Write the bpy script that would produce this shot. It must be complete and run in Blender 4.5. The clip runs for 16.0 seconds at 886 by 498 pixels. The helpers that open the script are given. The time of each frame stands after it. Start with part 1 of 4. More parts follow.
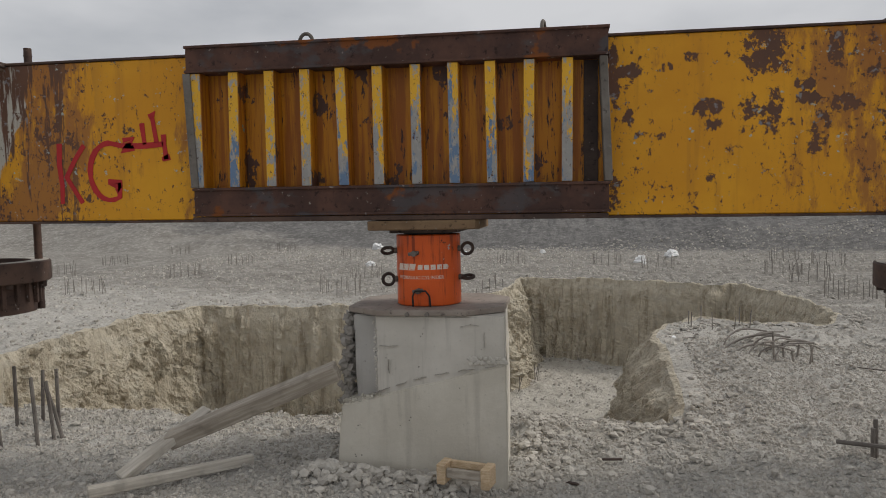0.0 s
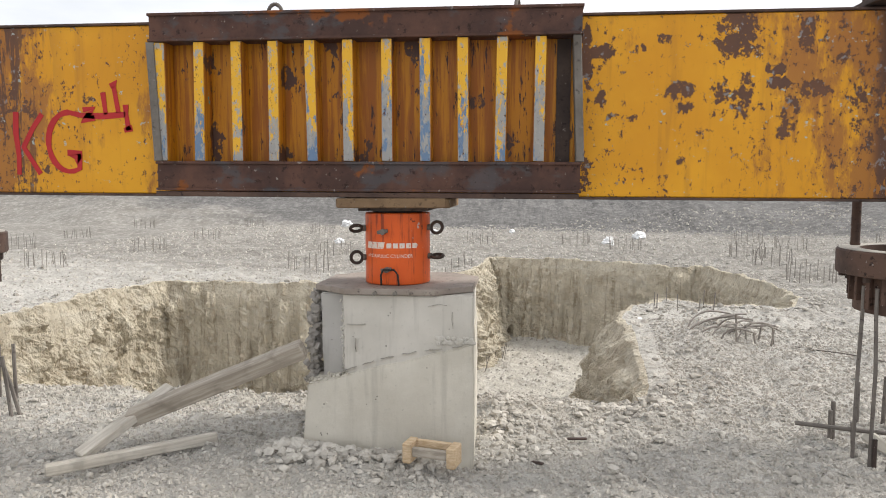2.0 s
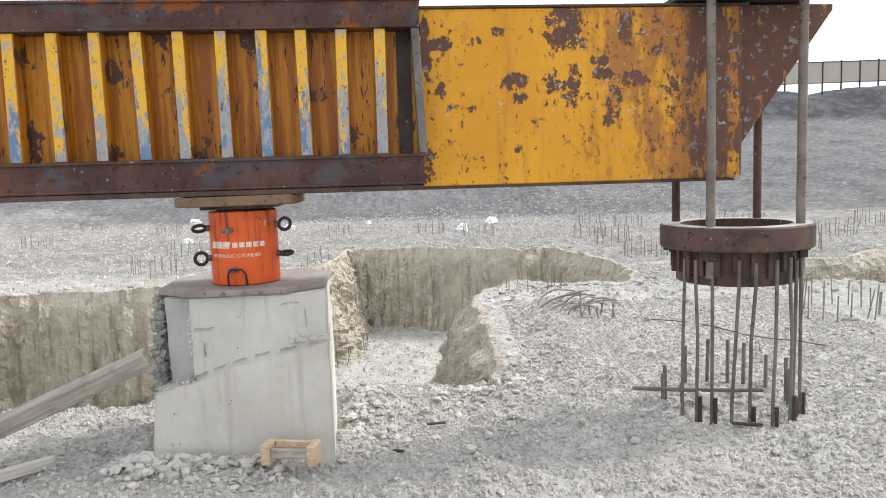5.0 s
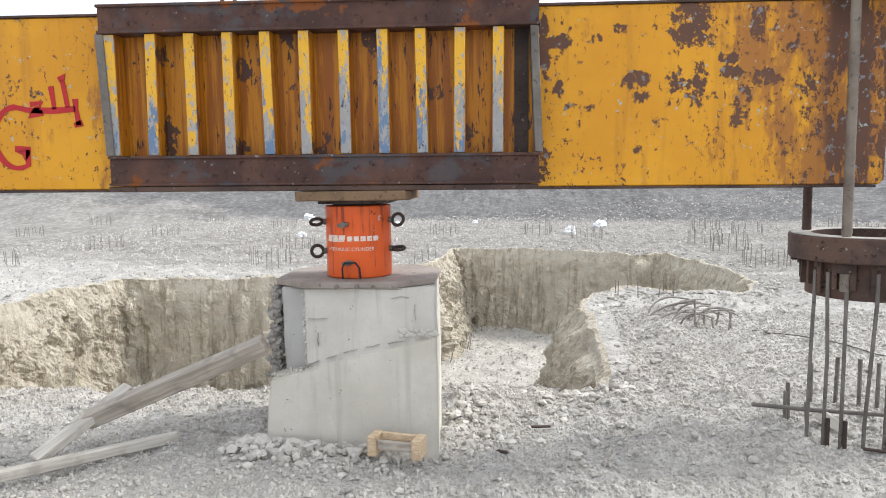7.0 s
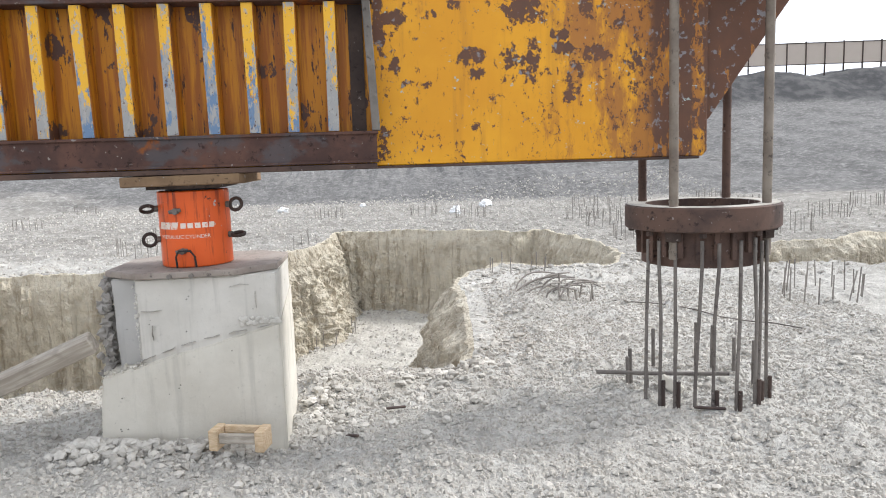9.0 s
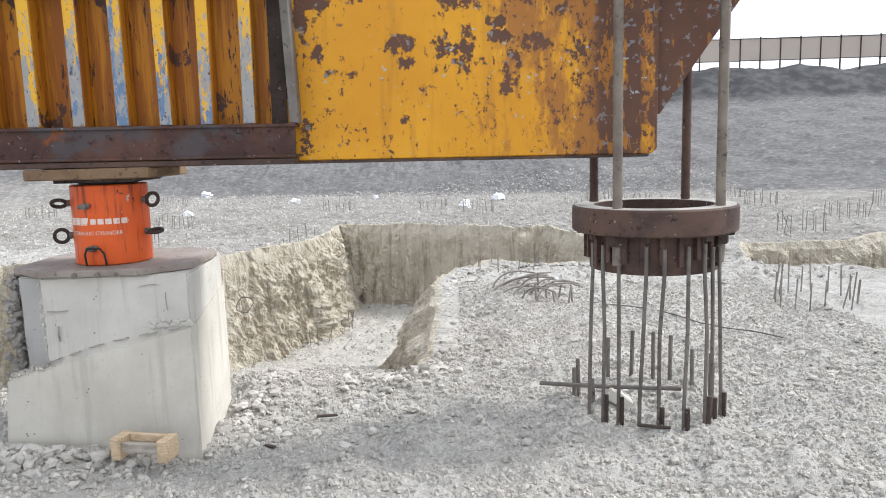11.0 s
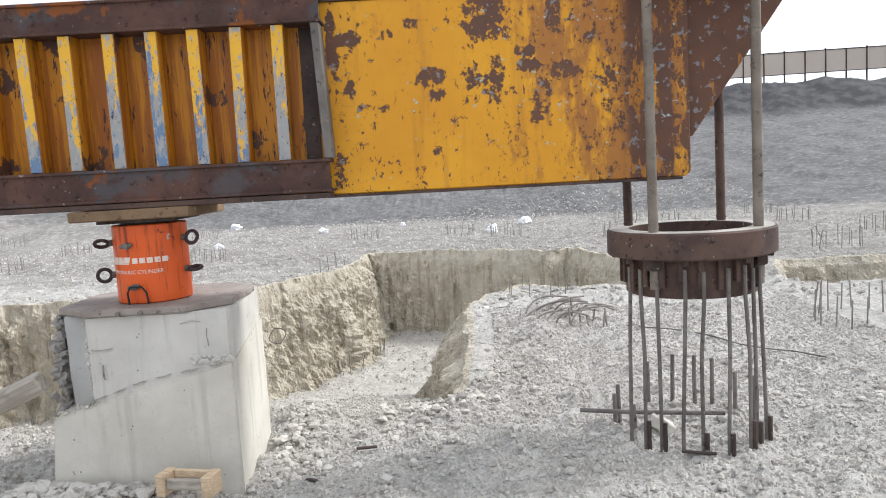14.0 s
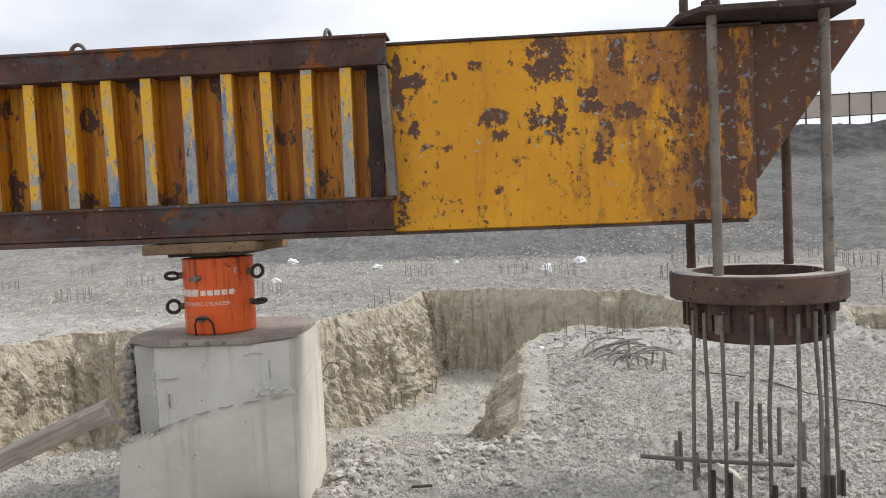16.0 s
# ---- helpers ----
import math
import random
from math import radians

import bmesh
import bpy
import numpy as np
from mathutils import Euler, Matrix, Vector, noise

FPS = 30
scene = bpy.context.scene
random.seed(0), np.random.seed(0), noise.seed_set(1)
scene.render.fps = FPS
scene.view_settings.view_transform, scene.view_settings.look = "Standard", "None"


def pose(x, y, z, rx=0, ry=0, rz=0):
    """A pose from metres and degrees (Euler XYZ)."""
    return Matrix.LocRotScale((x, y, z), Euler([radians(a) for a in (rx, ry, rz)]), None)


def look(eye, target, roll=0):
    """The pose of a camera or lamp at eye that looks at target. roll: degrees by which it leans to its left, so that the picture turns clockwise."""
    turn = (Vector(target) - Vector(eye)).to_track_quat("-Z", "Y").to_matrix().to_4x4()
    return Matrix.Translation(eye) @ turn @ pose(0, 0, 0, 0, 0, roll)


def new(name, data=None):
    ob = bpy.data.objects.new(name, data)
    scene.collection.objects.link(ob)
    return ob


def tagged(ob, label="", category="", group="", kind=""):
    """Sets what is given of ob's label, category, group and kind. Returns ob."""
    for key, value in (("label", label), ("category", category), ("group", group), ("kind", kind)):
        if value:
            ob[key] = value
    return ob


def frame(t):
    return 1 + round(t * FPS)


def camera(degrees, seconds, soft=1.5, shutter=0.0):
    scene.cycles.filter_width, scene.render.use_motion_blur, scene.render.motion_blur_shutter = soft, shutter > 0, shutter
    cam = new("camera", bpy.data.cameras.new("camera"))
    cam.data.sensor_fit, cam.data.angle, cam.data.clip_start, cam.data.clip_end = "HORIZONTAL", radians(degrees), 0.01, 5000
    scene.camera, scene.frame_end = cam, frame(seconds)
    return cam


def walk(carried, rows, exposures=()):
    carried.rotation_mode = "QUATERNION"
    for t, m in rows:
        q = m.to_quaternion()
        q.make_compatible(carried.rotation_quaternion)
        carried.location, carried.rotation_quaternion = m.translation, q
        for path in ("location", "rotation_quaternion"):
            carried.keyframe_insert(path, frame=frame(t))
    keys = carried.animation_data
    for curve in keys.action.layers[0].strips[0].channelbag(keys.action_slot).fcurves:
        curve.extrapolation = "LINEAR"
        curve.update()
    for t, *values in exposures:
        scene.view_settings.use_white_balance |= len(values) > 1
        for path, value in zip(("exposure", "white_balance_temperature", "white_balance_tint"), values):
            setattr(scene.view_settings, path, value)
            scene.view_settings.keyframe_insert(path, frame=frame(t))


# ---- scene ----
cam = camera(63.0, 16.0, soft=1.0)
PATH = [
    (0, (0.325, -4.208, 1.625), (0.007, -2.237, 1.505), -1.2),
    (0.5, (0.324, -4.196, 1.629), (-0.17, -2.264, 1.485), -1.2),
    (1, (0.309, -4.201, 1.632), (-0.149, -2.263, 1.444), -0.2),
    (1.5, (0.311, -4.19, 1.635), (-0.04, -2.229, 1.453), -0.4),
    (2, (0.322, -4.17, 1.627), (0.087, -2.192, 1.446), -0.1),
    (2.5, (0.346, -4.165, 1.634), (0.212, -2.178, 1.446), -0.2),
    (3, (0.367, -4.163, 1.642), (0.366, -2.17, 1.476), -0.1),
    (3.2, (0.378, -4.169, 1.64), (0.441, -2.177, 1.474), -0.1),
    (5.3, (0.374, -4.194, 1.635), (0.527, -2.211, 1.419), -2.1),
    (5.5, (0.374, -4.198, 1.632), (0.5, -2.213, 1.43), -2.1),
    (6, (0.362, -4.183, 1.629), (0.364, -2.192, 1.439), -1.4),
    (6.5, (0.348, -4.169, 1.628), (0.27, -2.18, 1.435), -1.3),
    (7, (0.337, -4.163, 1.627), (0.201, -2.178, 1.422), -0.9),
    (7.5, (0.353, -4.191, 1.641), (0.222, -2.203, 1.459), -1.2),
    (8, (0.429, -4.196, 1.628), (0.447, -2.204, 1.45), -1.9),
    (8.5, (0.537, -4.174, 1.601), (0.652, -2.191, 1.368), -1.2),
    (8.7, (0.58, -4.148, 1.601), (0.73, -2.17, 1.344), -2.3),
    (10.8, (1.217, -3.842, 1.59), (1.284, -1.861, 1.326), -0.1),
    (11, (1.244, -3.854, 1.6), (1.31, -1.875, 1.321), -1.6),
    (11.5, (1.205, -3.863, 1.618), (1.266, -1.879, 1.375), -2.7),
    (12, (1.201, -3.862, 1.616), (1.269, -1.875, 1.403), -2.3),
    (12.5, (1.209, -3.856, 1.614), (1.284, -1.87, 1.388), -2.9),
    (13, (1.234, -3.852, 1.597), (1.312, -1.87, 1.338), -3.3),
    (13.5, (1.215, -3.856, 1.614), (1.264, -1.876, 1.331), -4.1),
    (14, (1.195, -3.86, 1.629), (1.191, -1.871, 1.421), -3.5),
    (14.5, (1.193, -3.863, 1.631), (1.223, -1.868, 1.488), -2.8),
    (15, (1.174, -3.865, 1.639), (1.213, -1.869, 1.531), -3.4),
    (15.5, (1.153, -3.857, 1.637), (1.101, -1.86, 1.54), -3.0),
    (16, (1.15, -3.884, 1.636), (1.008, -1.892, 1.54), -2.7),
]
walk(cam, [(t, look(eye, target, roll)) for t, eye, target, roll in PATH],
     exposures=[(0, -1.03, 6570, 10), (0.5, -1.0, 6720, 10), (1.0, -0.88, 6770, 10), (1.5, -0.42, 6620, 10), (2.0, 0.0, 6570, 10), (3.0, 0.3, 6220, 10), (5.5, 0.25, 6120, 10), (8.5, 0.3, 6120, 10),
                (11.0, 0.25, 6020, 10), (14.5, 0.15, 6070, 10), (15.2, -0.05, 6220, 10), (16.0, -0.28, 6320, 10)])

# ---- world, sun, exposure ----
world = bpy.data.worlds.new("sky")
scene.world = world
world.use_nodes = True
wn, wl = world.node_tree.nodes, world.node_tree.links
wn.clear()
SUN_EL, SUN_ROT = radians(43), radians(76)   # sun to the side, over the far bank
sky = wn.new("ShaderNodeTexSky")
sky.sky_type, sky.sun_disc = "NISHITA", False
sky.sun_elevation, sky.sun_rotation = SUN_EL, SUN_ROT
sky.dust_density, sky.air_density = 4.0, 1.0
wbg = wn.new("ShaderNodeBackground")
wbg.inputs[1].default_value = 0.10
wcl = wn.new("ShaderNodeBackground")
wcl.inputs[0].default_value, wcl.inputs[1].default_value = (0.94, 0.96, 1.0, 1), 1.32
wtc, wmp, wno, wra, wmx, wout = (wn.new("ShaderNode" + k) for k in ("TexCoord", "Mapping", "TexNoise", "ValToRGB", "MixShader", "OutputWorld"))
wmp.inputs["Scale"].default_value = (1.5, 1.5, 4.0)
wno.inputs["Scale"].default_value, wno.inputs["Detail"].default_value = 1.6, 7
wra.color_ramp.elements[0].position, wra.color_ramp.elements[1].position = 0.30, 0.62
wra.color_ramp.elements[0].color, wra.color_ramp.elements[1].color = (0.55, 0.55, 0.55, 1), (1, 1, 1, 1)
wl.new(wtc.outputs["Generated"], wmp.inputs[0]); wl.new(wmp.outputs[0], wno.inputs["Vector"]); wl.new(wno.outputs[0], wra.inputs[0])
wl.new(wra.outputs[0], wmx.inputs[0]); wl.new(sky.outputs[0], wbg.inputs[0])
wl.new(wbg.outputs[0], wmx.inputs[1]); wl.new(wcl.outputs[0], wmx.inputs[2]); wl.new(wmx.outputs[0], wout.inputs[0])
sun = new("sun", bpy.data.lights.new("sun", "SUN"))
sun.data.energy, sun.data.angle, sun.data.color = 3.2, radians(15), (1.0, 0.96, 0.90)
sun.matrix_world = look((math.sin(SUN_ROT) * 40 * math.cos(SUN_EL), math.cos(SUN_ROT) * 40 * math.cos(SUN_EL), 40 * math.sin(SUN_EL)), (0, 0, 0))


# ---- materials ----
class Mat:
    """A small builder round one node material."""

    def __init__(self, name, rough=0.8, metal=0.0):
        self.m = bpy.data.materials.new(name)
        self.m.use_nodes = True
        self.n, self.l = self.m.node_tree.nodes, self.m.node_tree.links
        self.b = self.n["Principled BSDF"]
        self.b.inputs["Roughness"].default_value, self.b.inputs["Metallic"].default_value = rough, metal
        self.b.inputs["Specular IOR Level"].default_value = 0.3
        self.pos = self.n.new("ShaderNodeNewGeometry").outputs["Position"]

    def put(self, socket, v):
        if isinstance(v, bpy.types.NodeSocket):
            self.l.new(v, socket)
        else:
            socket.default_value = v

    def scaled(self, s, vec=None, off=None):
        q = self.n.new("ShaderNodeVectorMath")
        q.operation = "MULTIPLY"
        self.put(q.inputs[0], vec or self.pos)
        q.inputs[1].default_value = s
        if off is None:
            return q.outputs[0]
        a = self.n.new("ShaderNodeVectorMath")
        a.operation = "ADD"
        self.l.new(q.outputs[0], a.inputs[0])
        self.put(a.inputs[1], off)
        return a.outputs[0]

    def noise(self, scale, detail=5, vec=None, rough=0.55, dist=0.0):
        q = self.n.new("ShaderNodeTexNoise")
        self.put(q.inputs["Vector"], vec or self.pos)
        q.inputs["Scale"].default_value, q.inputs["Detail"].default_value = scale, detail
        q.inputs["Roughness"].default_value, q.inputs["Distortion"].default_value = rough, dist
        return q.outputs[0]

    def voronoi(self, scale, vec=None, feature="F1"):
        q = self.n.new("ShaderNodeTexVoronoi")
        q.feature = feature
        self.put(q.inputs["Vector"], vec or self.pos)
        q.inputs["Scale"].default_value = scale
        return q.outputs["Distance"]

    def step(self, v, a, b):
        q = self.n.new("ShaderNodeMapRange")
        q.interpolation_type = "SMOOTHSTEP"
        self.put(q.inputs[0], v)
        q.inputs[1].default_value, q.inputs[2].default_value = a, b
        return q.outputs[0]

    def math(self, op, a, b=0.0):
        q = self.n.new("ShaderNodeMath")
        q.operation = op
        self.put(q.inputs[0], a)
        self.put(q.inputs[1], b)
        return q.outputs[0]

    def axis(self, k):
        q = self.n.new("ShaderNodeSeparateXYZ")
        self.l.new(self.pos, q.inputs[0])
        return q.outputs[k]

    def rand(self):
        return self.n.new("ShaderNodeObjectInfo").outputs["Random"]

    def island(self):
        return self.n.new("ShaderNodeNewGeometry").outputs["Random Per Island"]

    def mix(self, f, a, b):
        q = self.n.new("ShaderNodeMix")
        q.data_type = "RGBA"
        self.put(q.inputs[0], f)
        for s, v in ((q.inputs[6], a), (q.inputs[7], b)):
            self.put(s, (*v, 1) if isinstance(v, tuple) else v)
        return q.outputs[2]

    def done(self, colour, height=None, bump=0.3, dist=0.01, rough=None):
        self.put(self.b.inputs["Base Color"], (*colour, 1) if isinstance(colour, tuple) else colour)
        if height is not None:
            q = self.n.new("ShaderNodeBump")
            q.inputs["Strength"].default_value, q.inputs["Distance"].default_value = bump, dist
            self.l.new(height, q.inputs["Height"])
            self.l.new(q.outputs[0], self.b.inputs["Normal"])
        if rough is not None:
            self.put(self.b.inputs["Roughness"], rough)
        return self.m


RUST, RUST2, DARK = (0.085, 0.036, 0.022), (0.17, 0.065, 0.025), (0.03, 0.022, 0.02)


def soil_tone(k, a, b, c, grain):
    """Pale clay: slow drifts of tone, trodden patches and crumbs."""
    big, mid, fine = k.noise(0.55, 6), k.noise(4.2, 9, rough=0.7), k.noise(grain, 7, rough=0.75)
    col = k.mix(k.step(big, 0.36, 0.66), a, b)
    drag = k.noise(1.1, 8, k.scaled((0.45, 2.4, 1.0), off=(3, 1, 0)), 0.68)
    col = k.mix(k.math("MULTIPLY", k.step(drag, 0.47, 0.64), 0.35), col, tuple(v * 0.78 for v in a))
    col = k.mix(k.math("MULTIPLY", k.step(mid, 0.48, 0.64), 0.7), col, c)
    col = k.mix(k.math("MULTIPLY", k.step(mid, 0.46, 0.36), 0.4), col, tuple(v * 0.74 for v in a))
    col = k.mix(k.math("MULTIPLY", k.step(fine, 0.52, 0.66), 0.6), col, tuple(v * 0.58 for v in a))
    return k.mix(k.math("MULTIPLY", k.step(fine, 0.44, 0.34), 0.5), col, tuple(min(0.8, v * 1.25) for v in c)), mid, fine


def soil_relief(k, mid, fine, grain):
    lumps = k.voronoi(grain * 0.55, k.scaled((1, 1, 1), off=k.scaled((0.12, 0.12, 0.12), k.n.new("ShaderNodeTexNoise").outputs[1])))
    return k.math("ADD", k.math("MULTIPLY", mid, 1.4), k.math("ADD", fine, k.math("MULTIPLY", lumps, -0.8)))


def soil(name, a, b, c, grain=26.0, deep=0.03):
    k = Mat(name, 0.95)
    col, mid, fine = soil_tone(k, a, b, c, grain)
    return k.done(col, soil_relief(k, mid, fine, grain), 1.0, deep)


def ground_soil():
    """Trampled pale clay; darker, browner clay towards the bank; grey bank with a dark band high on its right."""
    k = Mat("trampled_soil", 0.95)
    near, mid, fine = soil_tone(k, (0.46, 0.437, 0.395), (0.52, 0.497, 0.455), (0.60, 0.577, 0.535), 26.0)
    far_clay, mid2, fine2 = soil_tone(k, (0.20, 0.185, 0.163), (0.27, 0.252, 0.225), (0.42, 0.40, 0.365), 5.0)
    bank, mid3, fine3 = soil_tone(k, (0.13, 0.125, 0.120), (0.17, 0.164, 0.157), (0.27, 0.262, 0.25), 2.5)
    x, y, z = k.axis(0), k.axis(1), k.axis(2)
    drift = k.math("MULTIPLY", k.math("SUBTRACT", k.noise(0.5, 8, k.scaled((0.5, 1.6, 1)), 0.7), 0.5), 9.0)
    far = k.math("ADD", k.math("ADD", y, k.math("MULTIPLY", x, 0.30)), drift)
    col = k.mix(k.math("MULTIPLY", k.step(far, 4.5, 11.0), 0.85), near, far_clay)
    col = k.mix(k.step(far, 23.0, 26.5), col, bank)
    top = k.math("ADD", z, k.math("MULTIPLY", k.noise(0.35, 6, off_scaled(k), 0.6), 1.2))
    dark_band = k.math("MULTIPLY", k.step(top, 4.7, 5.3), k.step(x, 2.0, 8.0))
    col = k.mix(dark_band, col, k.mix(k.step(k.noise(1.2, 7), 0.4, 0.65), (0.055, 0.054, 0.056), (0.105, 0.102, 0.10)))
    return k.done(col, soil_relief(k, mid, fine, 26.0), 1.0, 0.03)


def off_scaled(k):
    return k.scaled((1, 1, 0.3), off=(2, 5, 1))


m_ground = ground_soil()
m_floor = soil("pit_soil", (0.46, 0.43, 0.375), (0.52, 0.49, 0.43), (0.60, 0.57, 0.515))


def cut_soil():
    k = Mat("cut_clay", 0.95)
    streak = k.noise(2.2, 8, k.scaled((4.0, 4.0, 0.35)), 0.62)
    mid, fine = k.noise(3.5, 8, rough=0.65), k.noise(24.0, 6, rough=0.7)
    bed = k.noise(2.0, 7, k.scaled((0.5, 0.5, 3.2)), 0.65)
    col = k.mix(k.step(mid, 0.34, 0.62), (0.51, 0.445, 0.34), (0.68, 0.615, 0.49))
    col = k.mix(k.math("MULTIPLY", k.step(streak, 0.50, 0.63), 0.75), col, (0.36, 0.30, 0.215))
    col = k.mix(k.math("MULTIPLY", k.step(bed, 0.52, 0.62), 0.5), col, (0.62, 0.575, 0.48))
    col = k.mix(k.math("MULTIPLY", k.step(k.noise(7.0, 8, k.scaled((2.0, 2.0, 0.9), off=(4, 4, 4)), 0.7), 0.52, 0.66), 0.6), col, (0.64, 0.595, 0.50))
    col = k.mix(k.math("MULTIPLY", k.step(fine, 0.54, 0.72), 0.4), col, (0.60, 0.56, 0.475))
    return k.done(col, k.math("ADD", k.math("MULTIPLY", streak, 2.0), k.math("ADD", k.math("MULTIPLY", mid, 2.0), fine)), 1.0, 0.06)


m_cut = cut_soil()


def clod_soil():
    k = Mat("clod_soil", 0.95)
    col = k.mix(k.island(), (0.35, 0.328, 0.29), (0.53, 0.50, 0.45))
    return k.done(k.mix(k.math("MULTIPLY", k.step(k.noise(40, 5), 0.5, 0.7), 0.4), col, (0.33, 0.305, 0.265)), k.noise(55, 5), 0.6, 0.01)


m_clod = clod_soil()


# rust spots of the web: place along x and z, half width, half height
SPOTS = ((1.08, 2.45, 0.045, 0.034), (0.73, 2.38, 0.09, 0.04), (0.93, 2.39, 0.09, 0.03), (1.49, 2.46, 0.12, 0.15), (1.19, 2.15, 0.085, 0.06), (1.21, 2.07, 0.055, 0.045),
         (1.47, 2.11, 0.11, 0.12), (1.70, 2.27, 0.055, 0.034), (1.72, 2.19, 0.065, 0.035), (1.90, 2.16, 0.10, 0.05), (1.33, 1.90, 0.055, 0.03), (0.84, 2.01, 0.085, 0.022),
         (0.74, 2.12, 0.03, 0.043), (1.85, 2.45, 0.04, 0.09), (0.645, 2.35, 0.03, 0.17), (0.645, 1.70, 0.04, 0.085), (1.19, 1.76, 0.03, 0.035), (1.78, 1.98, 0.05, 0.13))


def yellow_paint():
    k = Mat("worn_yellow_paint", 0.45)
    x, z = k.axis(0), k.axis(2)
    col = k.mix(k.step(k.noise(1.7, 6), 0.35, 0.68), (0.60, 0.265, 0.010), (0.69, 0.33, 0.014))
    run = k.noise(1.0, 8, k.scaled((11, 11, 0.8)), 0.62)
    right, left = k.step(x, 1.35, 2.25), k.step(k.math("MULTIPLY", x, -1.0), 2.55, 3.0)
    # grime running down, and brown stain where the coat has worn thin towards the ends
    col = k.mix(k.math("MULTIPLY", k.step(run, 0.50, 0.74), 0.5), col, (0.36, 0.15, 0.02))
    thin = k.noise(3.2, 9, k.scaled((1.5, 1.5, 0.55), off=(1, 2, 8)), 0.70)
    thin = k.math("ADD", thin, k.math("MULTIPLY", k.math("ADD", right, left), 0.17))
    col = k.mix(k.math("MULTIPLY", k.step(thin, 0.56, 0.68), 0.8), col, (0.28, 0.105, 0.03))
    # old grey-white coat at one end, with a ragged slanting edge
    edge = k.math("ADD", k.math("MULTIPLY", k.math("SUBTRACT", z, 2.57), 0.38), k.math("MULTIPLY", k.math("SUBTRACT", k.noise(5.0, 6), 0.5), 0.22))
    grey = k.step(k.math("SUBTRACT", edge, k.math("ADD", x, 3.12)), 0.0, 0.02)
    grey = k.math("MULTIPLY", grey, k.step(k.math("ADD", z, k.math("MULTIPLY", k.noise(4, 5), 0.3)), 1.86, 1.90))
    col = k.mix(grey, col, k.mix(k.noise(4, 7), (0.36, 0.33, 0.28), (0.54, 0.51, 0.45)))
    rust = k.mix(k.noise(9, 6), (0.085, 0.052, 0.042), (0.17, 0.080, 0.046))
    rust = k.mix(k.step(k.noise(21, 5), 0.60, 0.66), rust, (0.21, 0.20, 0.205))
    # flaked spots
    field = None
    for px, pz, hw, hh in SPOTS:
        v = k.n.new("ShaderNodeVectorMath")
        v.operation = "MULTIPLY_ADD"
        k.put(v.inputs[0], k.pos)
        v.inputs[1].default_value, v.inputs[2].default_value = (1 / hw, 0, 1 / hh), (-px / hw, 0, -pz / hh)
        d = k.n.new("ShaderNodeVectorMath")
        d.operation = "LENGTH"
        k.l.new(v.outputs[0], d.inputs[0])
        one = k.step(d.outputs["Value"], 1.7, 0.5)
        field = one if field is None else k.math("MAXIMUM", field, one)
    flake = k.noise(15, 10, k.scaled((1, 1, 0.85)), 0.74)
    wide = k.noise(2.2, 4, k.scaled((1, 1, 1), off=(5.3, 0, 1.1)))
    dens = k.math("ADD", k.math("MULTIPLY", k.math("ADD", right, left), 0.045), k.math("MULTIPLY", k.math("SUBTRACT", wide, 0.5), 0.20))
    patchm = k.step(k.math("ADD", k.math("ADD", flake, k.math("MULTIPLY", field, 0.155)), dens), 0.618, 0.628)
    # bare bands by the rods, and dark runs down from the top plate at the other end
    band = k.noise(5, 8, k.scaled((1.2, 1.2, 0.35), off=(3, 1, 7)), 0.7)
    band = k.math("MULTIPLY", k.step(x, 2.20, 2.28), k.step(band, 0.455, 0.475))
    band = k.math("MAXIMUM", band, k.math("MULTIPLY", k.step(x, 2.61, 2.63), k.step(k.noise(6, 8, k.scaled((1, 1, 0.7)), 0.7), 0.47, 0.49)))
    strip = k.math("MULTIPLY", k.step(k.math("ABSOLUTE", k.math("SUBTRACT", k.math("ADD", x, k.math("MULTIPLY", k.noise(9, 6), 0.05)), 2.555)), 0.045, 0.025), k.step(k.noise(4, 6), 0.40, 0.44))
    band = k.math("MULTIPLY", band, k.math("SUBTRACT", 1.0, strip))
    runs = k.math("MULTIPLY", left, k.step(k.math("ADD", k.noise(2.0, 9, k.scaled((5, 5, 0.45), off=(6, 2, 2)), 0.72), k.math("MULTIPLY", k.math("SUBTRACT", z, 2.1), 0.10)), 0.515, 0.545))
    patchm = k.math("MAXIMUM", patchm, k.math("MAXIMUM", band, runs))
    col = k.mix(patchm, col, rust)
    chips = k.math("ADD", k.noise(30, 9, k.scaled((1, 1, 0.6)), 0.74), k.math("MULTIPLY", dens, 0.9))
    chipm = k.step(chips, 0.606, 0.620)
    col = k.mix(chipm, col, rust)
    scuff = k.step(k.noise(14, 8, k.scaled((1, 1, 1.4), off=(2, 8, 5)), 0.70), 0.645, 0.66)
    col = k.mix(scuff, col, (0.36, 0.42, 0.40))
    bare = k.math("MAXIMUM", patchm, chipm)
    return k.done(col, k.math("SUBTRACT", k.math("MULTIPLY", k.noise(60, 3), 0.2), bare), 0.5, 0.003, k.math("ADD", k.math("MULTIPLY", bare, 0.35), 0.48))


